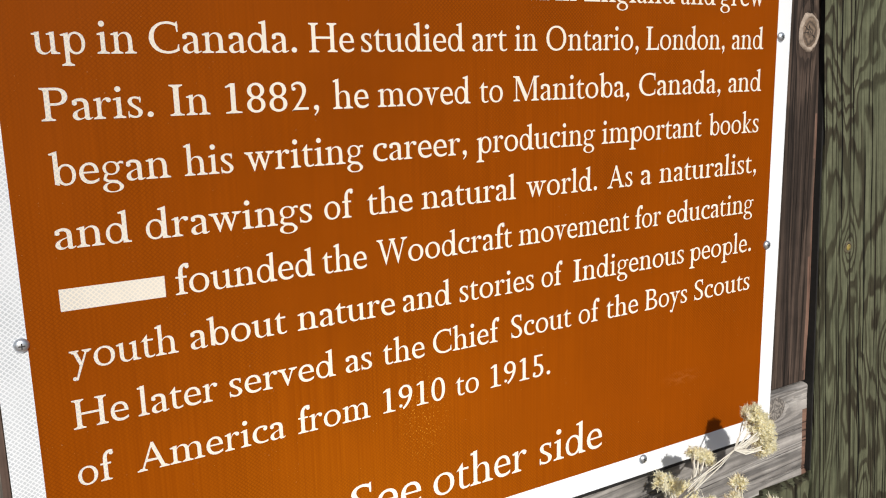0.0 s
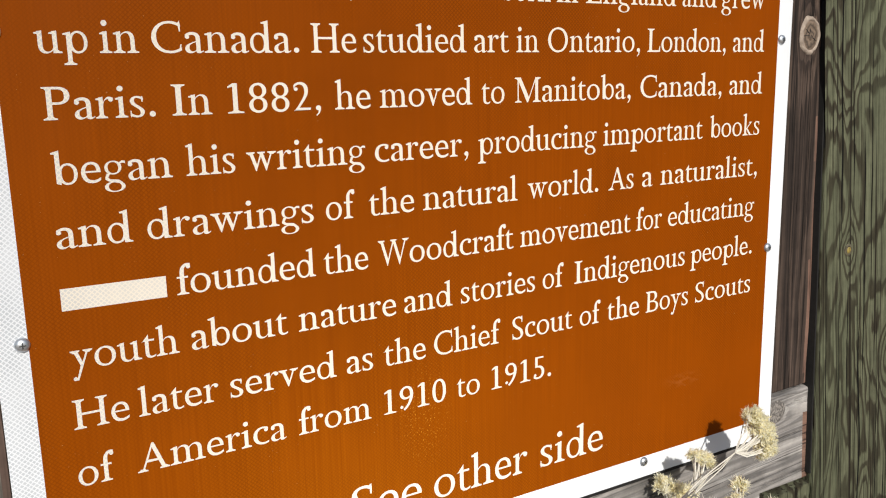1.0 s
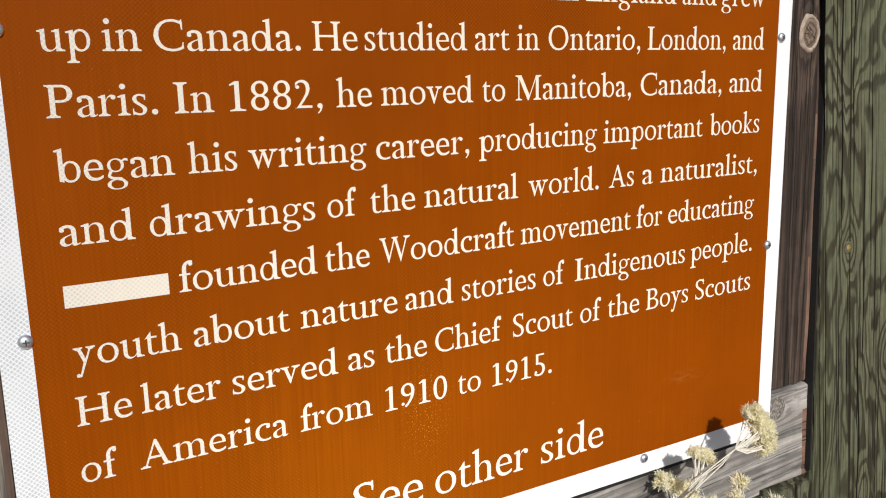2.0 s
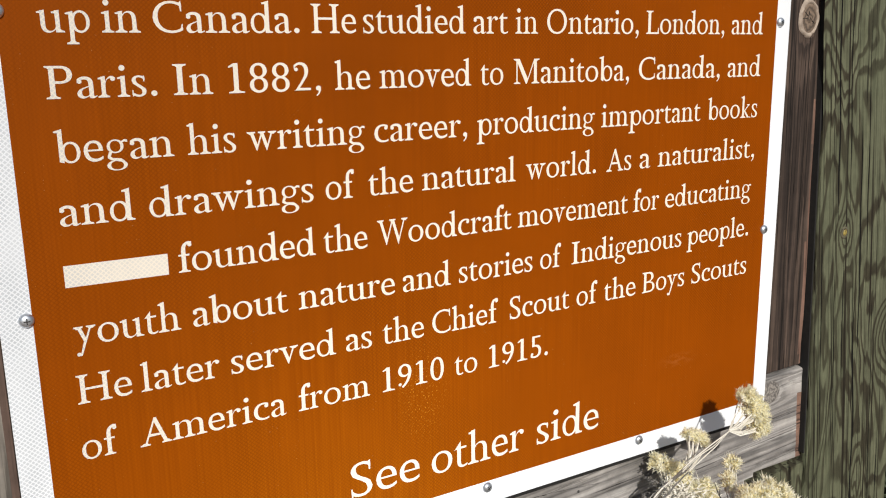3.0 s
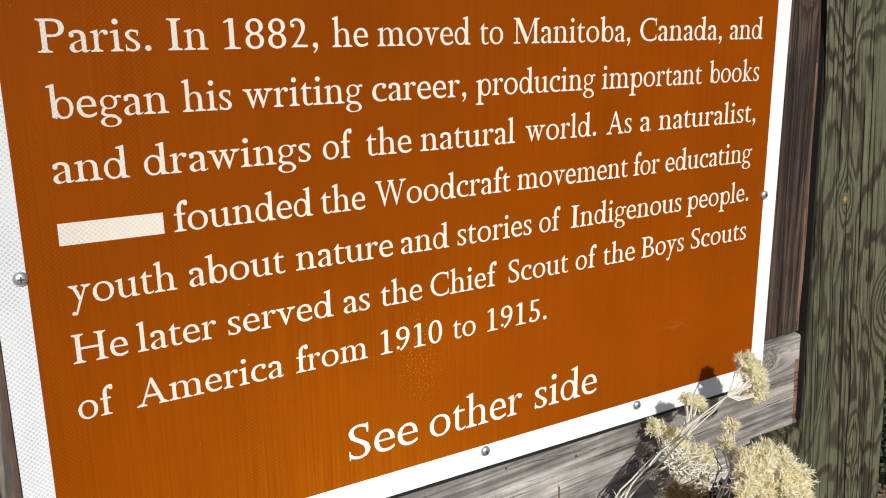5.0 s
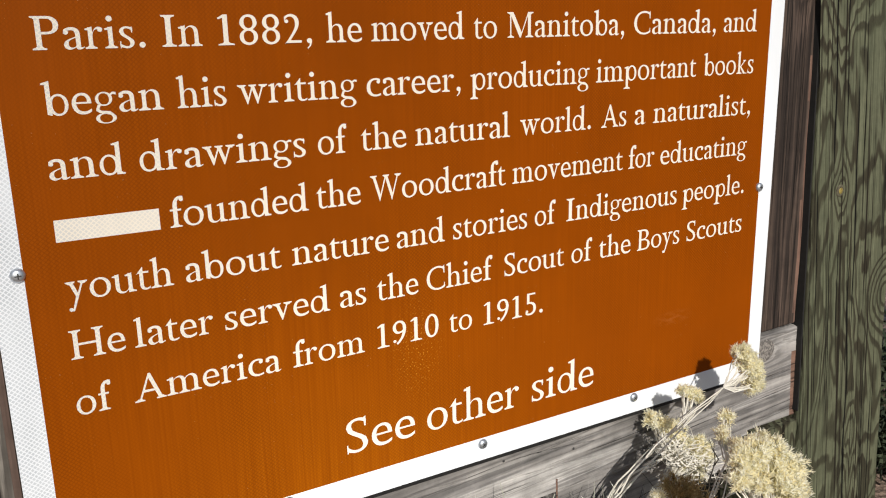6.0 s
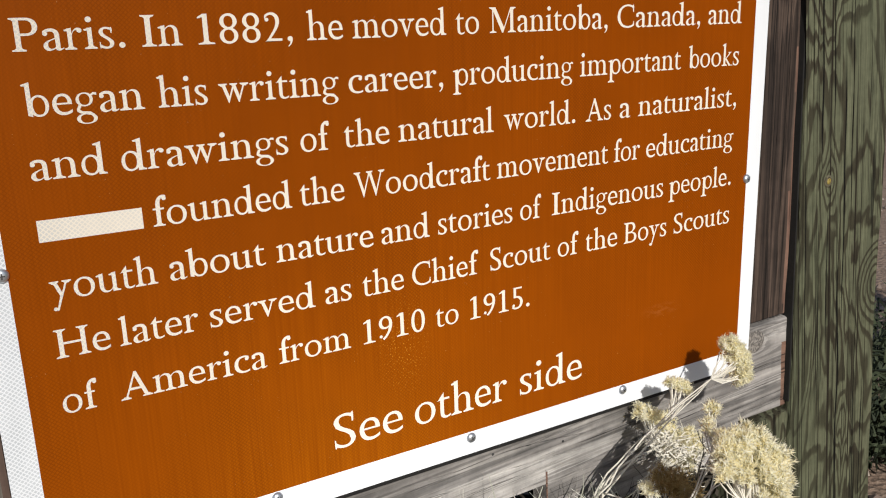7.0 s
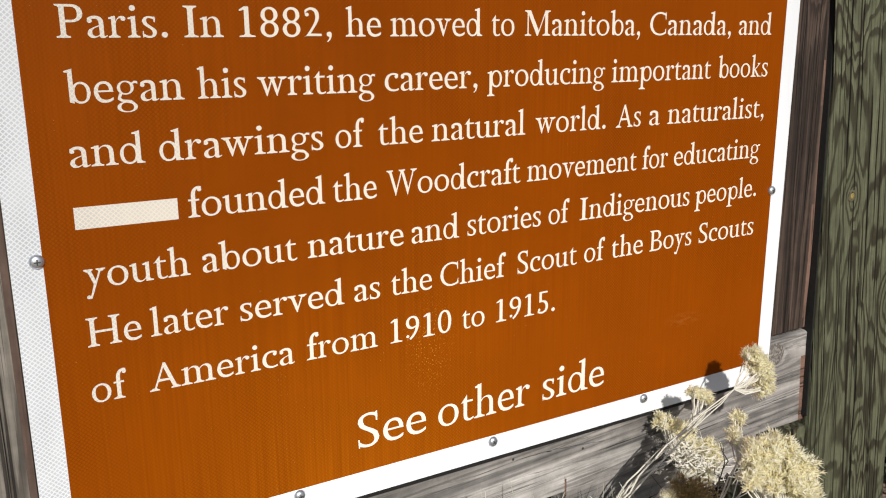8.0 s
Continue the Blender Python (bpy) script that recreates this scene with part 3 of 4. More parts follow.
STEM_ADD, HAIR_CUT = 0.001, 0.0195


def loops_of(vs, fs):
    """The outlines of a letter, each with the letter on its left, without tiny steps."""
    area = sum((vs[f[1]][0] - vs[f[0]][0]) * (vs[f[2]][1] - vs[f[0]][1]) - (vs[f[1]][1] - vs[f[0]][1]) * (vs[f[2]][0] - vs[f[0]][0]) for f in fs)
    if area < 0:
        fs = [f[::-1] for f in fs]
    after = dict(ring_edges(fs))
    loops = []
    while after:
        start, nxt = after.popitem()
        loop = [start]
        while nxt != start and nxt in after:
            loop.append(nxt)
            nxt = after.pop(nxt)
        pts = []
        for k in loop:
            if not pts or math.dist(vs[k], pts[-1]) > 0.005:
                pts.append(vs[k])
        if len(pts) > 2 and math.dist(pts[0], pts[-1]) < 0.005:
            pts.pop()
        loops.append(pts)
    return loops


def fill(loops):
    """Triangles of outlines with their holes."""
    flat = [p for l in loops for p in l]
    tris = mathutils.geometry.tessellate_polygon([[Vector((x, y, 0)) for x, y in l] for l in loops])
    out = []
    for a, b, c in tris:
        (ax, ay), (bx, by), (cx, cy) = flat[a], flat[b], flat[c]
        turn = (bx - ax) * (cy - ay) - (by - ay) * (cx - ax)
        out.append((a, b, c) if turn > 0 else (a, c, b))
    return flat, out


def contrast(vs, fs, slant=0.004, cut=HAIR_CUT):
    """Keep the upright strokes and thin the level ones, as in a book face. Also gives the letter's straight ends."""
    loops = loops_of(vs, fs)

    def push(n):
        lean = 2.0 * slant * n[0] * n[1]
        return STEM_ADD * n[0] ** 6 - cut * n[1] * n[1] + (lean if lean < 0 else 0.2 * lean)

    moved, ends = [], []
    for pts in loops:
        normals = []
        for p, q in zip(pts, pts[1:] + pts[:1]):
            l = math.dist(p, q)
            normals.append(((q[1] - p[1]) / l, -(q[0] - p[0]) / l))
            ends.append((p, q))
        new_pts = []
        for i, p in enumerate(pts):
            (a, b), (c, d) = normals[i - 1], normals[i]
            if a * c + b * d > 0.6:
                l = math.hypot(a + c, b + d)
                n = ((a + c) / l, (b + d) / l)
                mv = (n[0] * push(n), n[1] * push(n))
            else:
                det = a * d - b * c
                h, k = push((a, b)), push((c, d))
                mv = ((h * d - b * k) / det, (a * k - h * c) / det) if abs(det) > 0.2 else (0.0, 0.0)
                size = math.hypot(*mv)
                if size > 0.026:
                    mv = (mv[0] * 0.026 / size, mv[1] * 0.026 / size)
            new_pts.append((p[0] + mv[0], p[1] + mv[1]))
        moved.append(new_pts)
    old = [p for l in loops for p in l]
    (o0, o1), (n0, n1) = span(old, 1), span([p for l in moved for p in l], 1)
    k = (o1 - o0) / max(n1 - n0, 1e-6)
    moved = [[(x, o0 + (y - n0) * k) for x, y in l] for l in moved]
    return (*fill(moved), ends)


def disc(cx, cy, r, seg=18):
    vs = [(cx + r * math.cos(2 * math.pi * i / seg), cy + r * math.sin(2 * math.pi * i / seg)) for i in range(seg)]
    return vs, [tuple(range(seg))]


def poly(*pts):
    return list(pts), [tuple(range(len(pts)))]


def serif(x0, x1, y, up, reach_l, reach_r, th=0.038, flare=0.030):
    """A thin bracketed foot on a stem end between x0 and x1; up: +1 stands on y, -1 hangs from it."""
    pts = [(x0 - reach_l, y), (x1 + reach_r, y), (x1 + reach_r, y + up * th * 0.75)]
    if reach_r > 0.01:
        pts += [(x1 + reach_r * 0.35, y + up * th * 1.15), (x1 + 0.004, y + up * (th + flare))]
    else:
        pts += [(x1, y + up * (th + flare))]
    if reach_l > 0.01:
        pts += [(x0 - 0.004, y + up * (th + flare)), (x0 - reach_l * 0.35, y + up * th * 1.15), (x0 - reach_l, y + up * th * 0.75)]
    else:
        pts += [(x0, y + up * (th + flare))]
    return pts, [tuple(range(len(pts)))[::up]]


# advance and the clear space on both sides of each letter, in thousandths of an em, as in an old book face
SET = {}
for row in ("a 415 36 4 b 511 4 30 c 417 30 18 d 521 30 8 e 432 30 24 f 300 20 -45 g 470 26 6 h 535 12 10 i 270 14 14 k 510 12 0",
            "l 266 12 12 m 800 14 12 n 537 14 12 o 515 30 30 p 526 8 30 r 372 14 6 s 350 36 30 t 312 10 4 u 527 4 8 v 465 0 0 w 690 0 0",
            "y 465 0 0 A 690 4 4 B 600 25 35 C 655 35 30 E 600 25 25 H 765 25 25 I 350 25 25 L 560 25 15 M 870 20 20 O 755 38 38",
            "P 560 25 25 S 465 45 40 W 885 0 -10 0 480 35 35 1 480 75 65 2 480 50 50 5 480 60 55 8 480 45 45 9 480 45 45 . 250 62 64 , 250 66 66"):
    bits = row.split()
    for k in range(0, len(bits), 4):
        SET[bits[k]] = tuple(int(b) / 1000 for b in bits[k + 1:k + 4])
X_HIGH, CAP_HIGH, RISE, TEE, DROP = 0.450, 0.690, 0.738, 0.560, -0.245


def ends_of(ch):
    """Ball ends and beaks of a letter: (share of its width, height, radius) or a shape on (share, height) corners."""
    return {"a": [(0.145, 0.350, 0.046)], "c": [(0.84, 0.362, 0.046)], "f": [(0.87, 0.655, 0.048)], "r": [(0.855, 0.398, 0.048)],
            "y": [(0.150, -0.198, 0.044)], "2": [(0.16, 0.520, 0.044)], "9": [(0.13, 0.105, 0.044)], "5": [(0.13, 0.120, 0.044)],
            "s": [[(0.80, 0.440), (0.90, 0.455), (0.90, 0.325), (0.83, 0.325)], [(0.08, 0.005), (0.02, -0.008), (0.01, 0.140), (0.08, 0.140)]],
            "S": [[(0.82, 0.680), (0.92, 0.700), (0.92, 0.500), (0.85, 0.500)], [(0.08, 0.005), (0.02, 0.000), (0.00, 0.180), (0.06, 0.180)]],
            "C": [[(0.90, 0.650), (0.97, 0.700), (0.985, 0.465), (0.94, 0.465)], [(0.91, 0.065), (0.97, 0.075), (1.00, 0.190), (0.96, 0.190)]],
            "L": [[(0.86, 0.020), (0.97, 0.000), (1.00, 0.185), (0.95, 0.185)]],
            "E": [[(0.84, 0.020), (0.95, 0.000), (1.00, 0.185), (0.95, 0.185)], [(0.80, 0.670), (0.92, 0.690), (0.94, 0.530), (0.89, 0.530)]]}.get(ch, [])


def proportioned(ch, pieces):
    """The letter brought to the book face's height and width, with its ball ends."""
    ys = [y for vs, _ in pieces for _, y in vs]
    top, low = max(ys), min(ys)

    def lift(y):
        if y < 0.0:
            return y * DROP / low if ch in "py" else y
        if ch in "bdfhkl" and y > X_HIGH:
            return X_HIGH + (y - X_HIGH) * (RISE - X_HIGH) / (top - X_HIGH)
        if ch == "t" and y > X_HIGH:
            return X_HIGH + (y - X_HIGH) * (TEE - X_HIGH) / (top - X_HIGH)
        if ch.isupper() or ch.isdigit():
            return y * CAP_HIGH / top
        return y

    xs = [x for vs, _ in pieces for x, _ in vs]
    lo, hi = min(xs), max(xs)
    adv, left, right = SET[ch]
    ink = adv - left - right
    out = [([(left + (x - lo) * ink / (hi - lo), lift(y)) for x, y in vs], fs) for vs, fs in pieces]
    for e in ends_of(ch):
        if isinstance(e, tuple):
            out.append(disc(left + e[0] * ink, e[1], e[2], 14))
        else:
            out.append(poly(*[(left + u * ink, y) for u, y in e][::-1]))
    return out, adv


NO_FEET = set("aecstgoOSC0258,.")
BOTH_TOP = set("vwyVWAIHPBEL")
GLYPHS = {}


def glyph(ch):
    """(pieces, advance) of one letter: the built-in letter with contrast and serifs, in the book face's proportions."""
    if ch in GLYPHS:
        return GLYPHS[ch]
    if ch == ".":
        pieces = [disc(0.125, 0.058, 0.062)]
    elif ch == ",":
        pieces = [disc(0.125, 0.058, 0.060), poly((0.185, 0.06), (0.178, 0.0), (0.150, -0.07), (0.085, -0.135), (0.070, -0.118), (0.120, -0.055), (0.130, 0.01))]
    elif ch == "g":
        vs, fs = letter_mesh("o")
        (a0, a1), (b0, b1) = span(vs), span(vs, 1)
        v2, f2, _ = contrast(vs, fs)
        top = [(0.045 + (x - a0) / (a1 - a0) * 0.36, 0.150 + (y - b0) / (b1 - b0) * 0.305) for x, y in v2]
        low = [(0.020 + (x - a0) / (a1 - a0) * 0.44, -0.235 + (y - b0) / (b1 - b0) * 0.235) for x, y in v2]
        link = poly((0.085, 0.185), (0.150, 0.165), (0.110, 0.085), (0.150, 0.050), (0.330, 0.030), (0.410, -0.030), (0.330, -0.045), (0.120, 0.000), (0.045, 0.050), (0.050, 0.100))
        ear = poly((0.335, 0.395), (0.360, 0.370), (0.430, 0.400), (0.490, 0.385), (0.490, 0.440), (0.420, 0.450))
        pieces = [(top, f2), (low, f2), link, ear]
    elif ch in "bdp":                                     # a bowl on a stem
        vs, fs = letter_mesh("o")
        a0, a1 = span(vs)
        v2, f2, _ = contrast(vs, fs)
        b0, b1, s0 = {"b": (0.105, 0.480, 0.070), "d": (0.030, 0.405, 0.352), "p": (0.110, 0.490, 0.075)}[ch]
        s1, foot, head = s0 + 0.088, (-0.230 if ch == "p" else 0.0), (0.430 if ch == "p" else 0.690)
        bowl = ([(b0 + (x - a0) / (a1 - a0) * (b1 - b0), y) for x, y in v2], f2)
        stem = poly((s0, foot + (0.030 if ch == "b" else 0.0)), (s1, foot), (s1, head + 0.012), (s0, head - 0.020))
        top = poly((s0 - 0.070, head - 0.030), (s0 - 0.062, head - 0.056), (s0, head - 0.062), (s0 + 0.02, head - 0.1), (s1, head - 0.04), (s1, head + 0.012))
        pieces = [bowl, stem, top]
        if ch == "d":
            pieces.append(serif(s0, s1, 0.0, 1, 0.0, 0.075))
        elif ch == "p":
            pieces.append(serif(s0, s1, foot, 1, 0.080, 0.080))
    elif ch == "M":                                       # thin first stem and second diagonal
        pieces = [poly((0.100, 0.0), (0.138, 0.0), (0.138, 0.66), (0.100, 0.66)), poly((0.405, 0.0), (0.440, 0.0), (0.480, 0.12), (0.205, 0.690), (0.085, 0.690)),
                poly((0.412, 0.0), (0.440, 0.0), (0.715, 0.690), (0.680, 0.690)), poly((0.672, 0.0), (0.768, 0.0), (0.768, 0.690), (0.672, 0.690)),
                serif(0.100, 0.138, 0.0, 1, 0.085, 0.085), serif(0.672, 0.768, 0.0, 1, 0.080, 0.080), serif(0.090, 0.150, 0.690, -1, 0.080, 0.0),
                serif(0.690, 0.768, 0.690, -1, 0.0, 0.080)]
    elif ch == "k":
        stem, _ = glyph("l")
        arm = poly((0.150, 0.215), (0.185, 0.200), (0.400, 0.415), (0.450, 0.449), (0.300, 0.449), (0.300, 0.425), (0.345, 0.410))
        leg = poly((0.205, 0.262), (0.400, 0.030), (0.495, 0.022), (0.495, 0.000), (0.310, 0.000), (0.310, 0.022), (0.165, 0.222))
        pieces = stem + [arm, leg]
    else:
        vs, fs = letter_mesh(ch)
        dots = []
        if ch == "i":
            fs = [f for f in fs if all(vs[k][1] < 0.5 for k in f)]
            used = sorted({k for f in fs for k in f})
            re = {k: i for i, k in enumerate(used)}
            vs, fs = [vs[k] for k in used], [tuple(re[k] for k in f) for f in fs]
            c = sum(span(vs)) / 2
            dots = [disc(c, 0.625, 0.062)]
        v2, f2, edges = contrast(vs, fs, 0.044 if ch in "vwyWA" else 0.004, 0.012 if ch in "ae" else HAIR_CUT)
        pieces = [(v2, f2)] + dots
        if ch not in NO_FEET:
            for (ax, ay), (bx, by) in edges:
                if abs(ay - by) < 0.005 and 0.055 < abs(ax - bx) < 0.15:
                    lo, hi = min(ax, bx) - STEM_ADD, max(ax, bx) + STEM_ADD
                    y = (ay + by) / 2
                    if bx > ax:                                  # the letter lies above: a foot
                        if y < 0.02 and ch not in "vwWy":
                            pieces.append(serif(lo, hi, y, 1, 0.0 if ch == "u" else 0.080, 0.085 if ch == "u" else 0.080))
                    elif y > 0.40:                               # a head
                        if ch in BOTH_TOP:
                            if ch == "A":
                                continue
                            pieces.append(serif(lo, hi, y, -1, 0.075, 0.075))
                        elif ch in "1":
                            pieces.append(poly((lo - 0.10, y - 0.07), (lo - 0.10, y - 0.105), (lo, y - 0.075), (lo + 0.01, y)))
                        elif ch not in "t59f":
                            pieces.append(poly((lo - 0.065, y - 0.030), (lo - 0.060, y - 0.058), (lo, y - 0.062), (lo + 0.02, y - 0.1), (hi, y - 0.04), (hi, y + 0.012)))
        if ch == "1":
            lo, hi = span(vs)
            pieces.append(serif(hi - 0.089, hi, 0.0, 1, 0.125, 0.125))
        if ch in "BEPL":                                         # the slab ends of the stem
            lo = span(vs)[0]
            pieces += [serif(lo, lo + 0.10, 0.0, 1, 0.075, 0.0), serif(lo, lo + 0.10, span(vs, 1)[1], -1, 0.075, 0.0)]
    GLYPHS[ch] = proportioned(ch, pieces)
    return GLYPHS[ch]


def word(text, x0, x1, z, size=0.0491):
    """One word on the sign, its baseline at z, set between x0 and x1."""
    verts, faces, pen = [], [], 0.0
    for ch in text:
        pieces, adv = glyph(ch)
        for k, (vs, fs) in enumerate(pieces):
            base = len(verts)
            off = 0.00030 + 0.00005 * k
            verts += [(x + pen, -off, y) for x, y in vs]
            faces += [tuple(base + i for i in f) for f in fs]
        pen += adv
    lo, hi = min(v[0] for v in verts), max(v[0] for v in verts)
    k = (x1 - x0) / (hi - lo)
    verts = [(x0 + (x - lo) * k, y, z + h * size) for x, y, h in verts]
    return part("word", mesh_of("word", verts, faces), LETTER, face)


LINES = [
    (1.4686, 1.0, ", 0.4160 0.4281 was 0.5388 0.6132 born 0.6362 0.7203 in 0.7303 0.7683 "
     "England 0.7823 0.9586 and 0.9715 1.0459 grew 1.0568 1.1597"),
    (1.4009, 1.0, "up 0.0650 0.1158 in 0.1270 0.1668 Canada. 0.1804 0.3490 He 0.3641 0.4229 studied 0.4325 0.5814 "
     "art 0.5938 0.6493 in 0.6616 0.6999 Ontario, 0.7156 0.8868 London, 0.9016 1.0699 and 1.0868 1.1610"),
    (1.3332, 1.0, "Paris. 0.0660 0.1788 In 0.1966 0.2409 1882, 0.2590 0.3730 he 0.3915 0.4395 moved 0.4522 0.5894 "
     "to 0.6038 0.6417 Manitoba, 0.6588 0.8702 Canada, 0.8896 1.0644 and 1.0828 1.1610"),
    (1.2656, 1.0, "began 0.0683 0.1916 his 0.2068 0.2631 writing 0.2767 0.4294 career, 0.4429 0.5822 "
     "producing 0.5976 0.8049 important 0.8179 1.0250 books 1.0417 1.1591"),
    (1.1979, 1.0, "and 0.0655 0.1432 drawings 0.1591 0.3566 of 0.3729 0.4124 the 0.4314 0.4971 natural 0.5104 0.6626 "
     "world. 0.6803 0.8099 As 0.8299 0.8800 a 0.8975 0.9194 naturalist, 0.9356 1.1579"),
    (1.1302, 1.0, "founded 0.1857 0.3558 the 0.3664 0.4279 Woodcraft 0.4426 0.6553 "
     "movement 0.6666 0.8755 for 0.8872 0.9413 educating 0.9549 1.1552"),
    (1.0625, 1.0, "youth 0.0665 0.1830 about 0.1975 0.3153 nature 0.3296 0.4659 and 0.4780 0.5527 "
     "stories 0.5665 0.6931 of 0.7071 0.7454 Indigenous 0.7659 0.9949 people. 1.0078 1.1549"),
    (0.9948, 1.0, "He 0.0631 0.1221 later 0.1322 0.2246 served 0.2388 0.3772 as 0.3916 0.4294 the 0.4453 0.5088 Chief 0.5222 0.6318 "
     "Scout 0.6527 0.7627 of 0.7771 0.8175 the 0.8312 0.8972 Boys 0.9118 1.0052 Scouts 1.0223 1.1555"),
    (0.9272, 1.0, "of 0.0617 0.1005 America 0.1251 0.3054 from 0.3221 0.4239 "
     "1910 0.4430 0.5396 to 0.5569 0.5956 1915. 0.6156 0.7231"),
    (0.7845, 1.48, "See 0.3905 0.4970 other 0.5169 0.6787 "
     "side 0.7034 0.8266"),
]
for z, size, text in LINES:
    bits = text.split()
    for i in range(0, len(bits), 3):
        word(bits[i], float(bits[i + 1]), float(bits[i + 2]), z, 0.0491 * size)
bm = bmesh.new()
box(bm, (0.0635, -0.0003, 1.1300), (0.1745, -0.00005, 1.1545))
part("bar", bm, LETTER, face, "white bar in the text")
bpy.data.objects.remove(font_ob)

# ---------------------------------------------------------------- dry rabbitbrush
prng = np.random.default_rng(7)


def tube(verts, faces, pts, r0, r1, seg=5):
    """A tapered tube along points, added to the lists."""
    pts = [Vector(p) for p in pts]
    base = len(verts)
    for i, p in enumerate(pts):
        d = (pts[min(i + 1, len(pts) - 1)] - pts[max(i - 1, 0)]).normalized()
        a = d.orthogonal().normalized()
        b = d.cross(a)
        r = r0 + (r1 - r0) * i / (len(pts) - 1)
        for k in range(seg):
            t = 2 * math.pi * k / seg
            verts.append(p + a * (r * math.cos(t)) + b * (r * math.sin(t)))
    for i in range(len(pts) - 1):
        for k in range(seg):
            j = (k + 1) % seg
            faces.append((base + i * seg + k, base + i * seg + j, base + (i + 1) * seg + j, base + (i + 1) * seg + k))


def bent(a, b, sag, n=7, jitter=0.006):
    """Points from a to b, bowed by the vector sag, with small kinks."""
    a, b, sag = Vector(a), Vector(b), Vector(sag)
    out = []
    for i in range(n):
        t = i / (n - 1)
        p = a.lerp(b, t) + sag * (4 * t * (1 - t))
        if 0 < i < n - 1:
            p += Vector(prng.normal(0, jitter, 3))
        out.append(p)
    return out


def spike(verts, faces, a, d, length, r):
    """A thin three-sided bristle from a along d."""
    a, d = Vector(a), Vector(d).normalized()
    u = d.orthogonal().normalized()
    v = d.cross(u)
    base = len(verts)
    for k in range(3):
        t = 2.1 * k
        verts.append(a + u * (r * math.cos(t)) + v * (r * math.sin(t)))
    verts.append(a + d * length)
    faces += [(base, base + 1, base + 3), (base + 1, base + 2, base + 3), (base + 2, base, base + 3)]


def tuft(verts, faces, a, d, length, rays, spread, r):
    """One floret: a slim cup that opens in a star of bristles, as one piece."""
    a, d = Vector(a), Vector(d).normalized()
    u = d.orthogonal().normalized()
    v = d.cross(u)
    base = len(verts)
    cup = a + d * (length * 0.5)
    verts.append(a)
    for k in range(rays):
        t = 2 * math.pi * (k + prng.uniform(-0.3, 0.3)) / rays
        o = u * math.cos(t) + v * math.sin(t)
        q = v * math.cos(t) - u * math.sin(t)
        tip = cup + (d + o * (spread * prng.uniform(0.3, 1.2))) * (length * prng.uniform(0.35, 0.75))
        b = len(verts)
        verts += [cup + o * r * 1.5 + q * r, cup + o * r * 1.5 - q * r, tip]
        faces += [(base, b, b + 1), (b, b + 2, b + 1)]


def bloom(at, axis, radius, flat, count, length, rays=6, spread=0.8, r=0.0007, clumps=14):
    """A domed head about a point, facing along axis: small clumps of florets on a lumpy dome."""
    verts, faces = [], []
    axis = Vector(axis).normalized()
    u = axis.orthogonal().normalized()
    v = axis.cross(u)
    at = Vector(at)
    root = at - axis * (radius * 0.9)
    centres = []
    for _ in range(clumps):
        while True:
            p = prng.uniform(-1, 1, 3)
            if 0.05 < np.dot(p, p) < 1 and p[2] > -0.45:
                break
        p = p / np.linalg.norm(p) * prng.uniform(0.45, 1.12)
        centres.append(at + (u * p[0] + v * p[1]) * radius + axis * (p[2] * radius * flat))
    for k in range(count):
        c = centres[k % clumps]
        q = c + Vector(prng.normal(0, radius * 0.15, 3))
        d = (c - root).normalized() + (q - c) * (2.2 / radius) * 0.35 + Vector(prng.normal(0, 0.34, 3))
        tuft(verts, faces, q - d.normalized() * length * 0.5, d, length * prng.uniform(0.7, 1.2), rays, spread, r)
    return mesh_of("bloom", verts, faces)


ROOT = Vector((0.84, -0.27, 0.0))
brush = thing("rabbitbrush", ROOT, "dried rabbitbrush with pale stems and straw-yellow flower heads", "shrub")


def spray(fork, mat, density, length, flat, *heads):
    """Flower heads, each (x, y, z, radius), on branchlets that part at a fork, and the stem of each."""
    for x, y, z, radius in heads:
        axis = (Vector((x, y, z)) - Vector(fork)).normalized() + Vector((0.0, -0.55, 0.1))
        flower((x, y, z), axis, radius, flat, int(density * radius * radius), length, mat, fork)


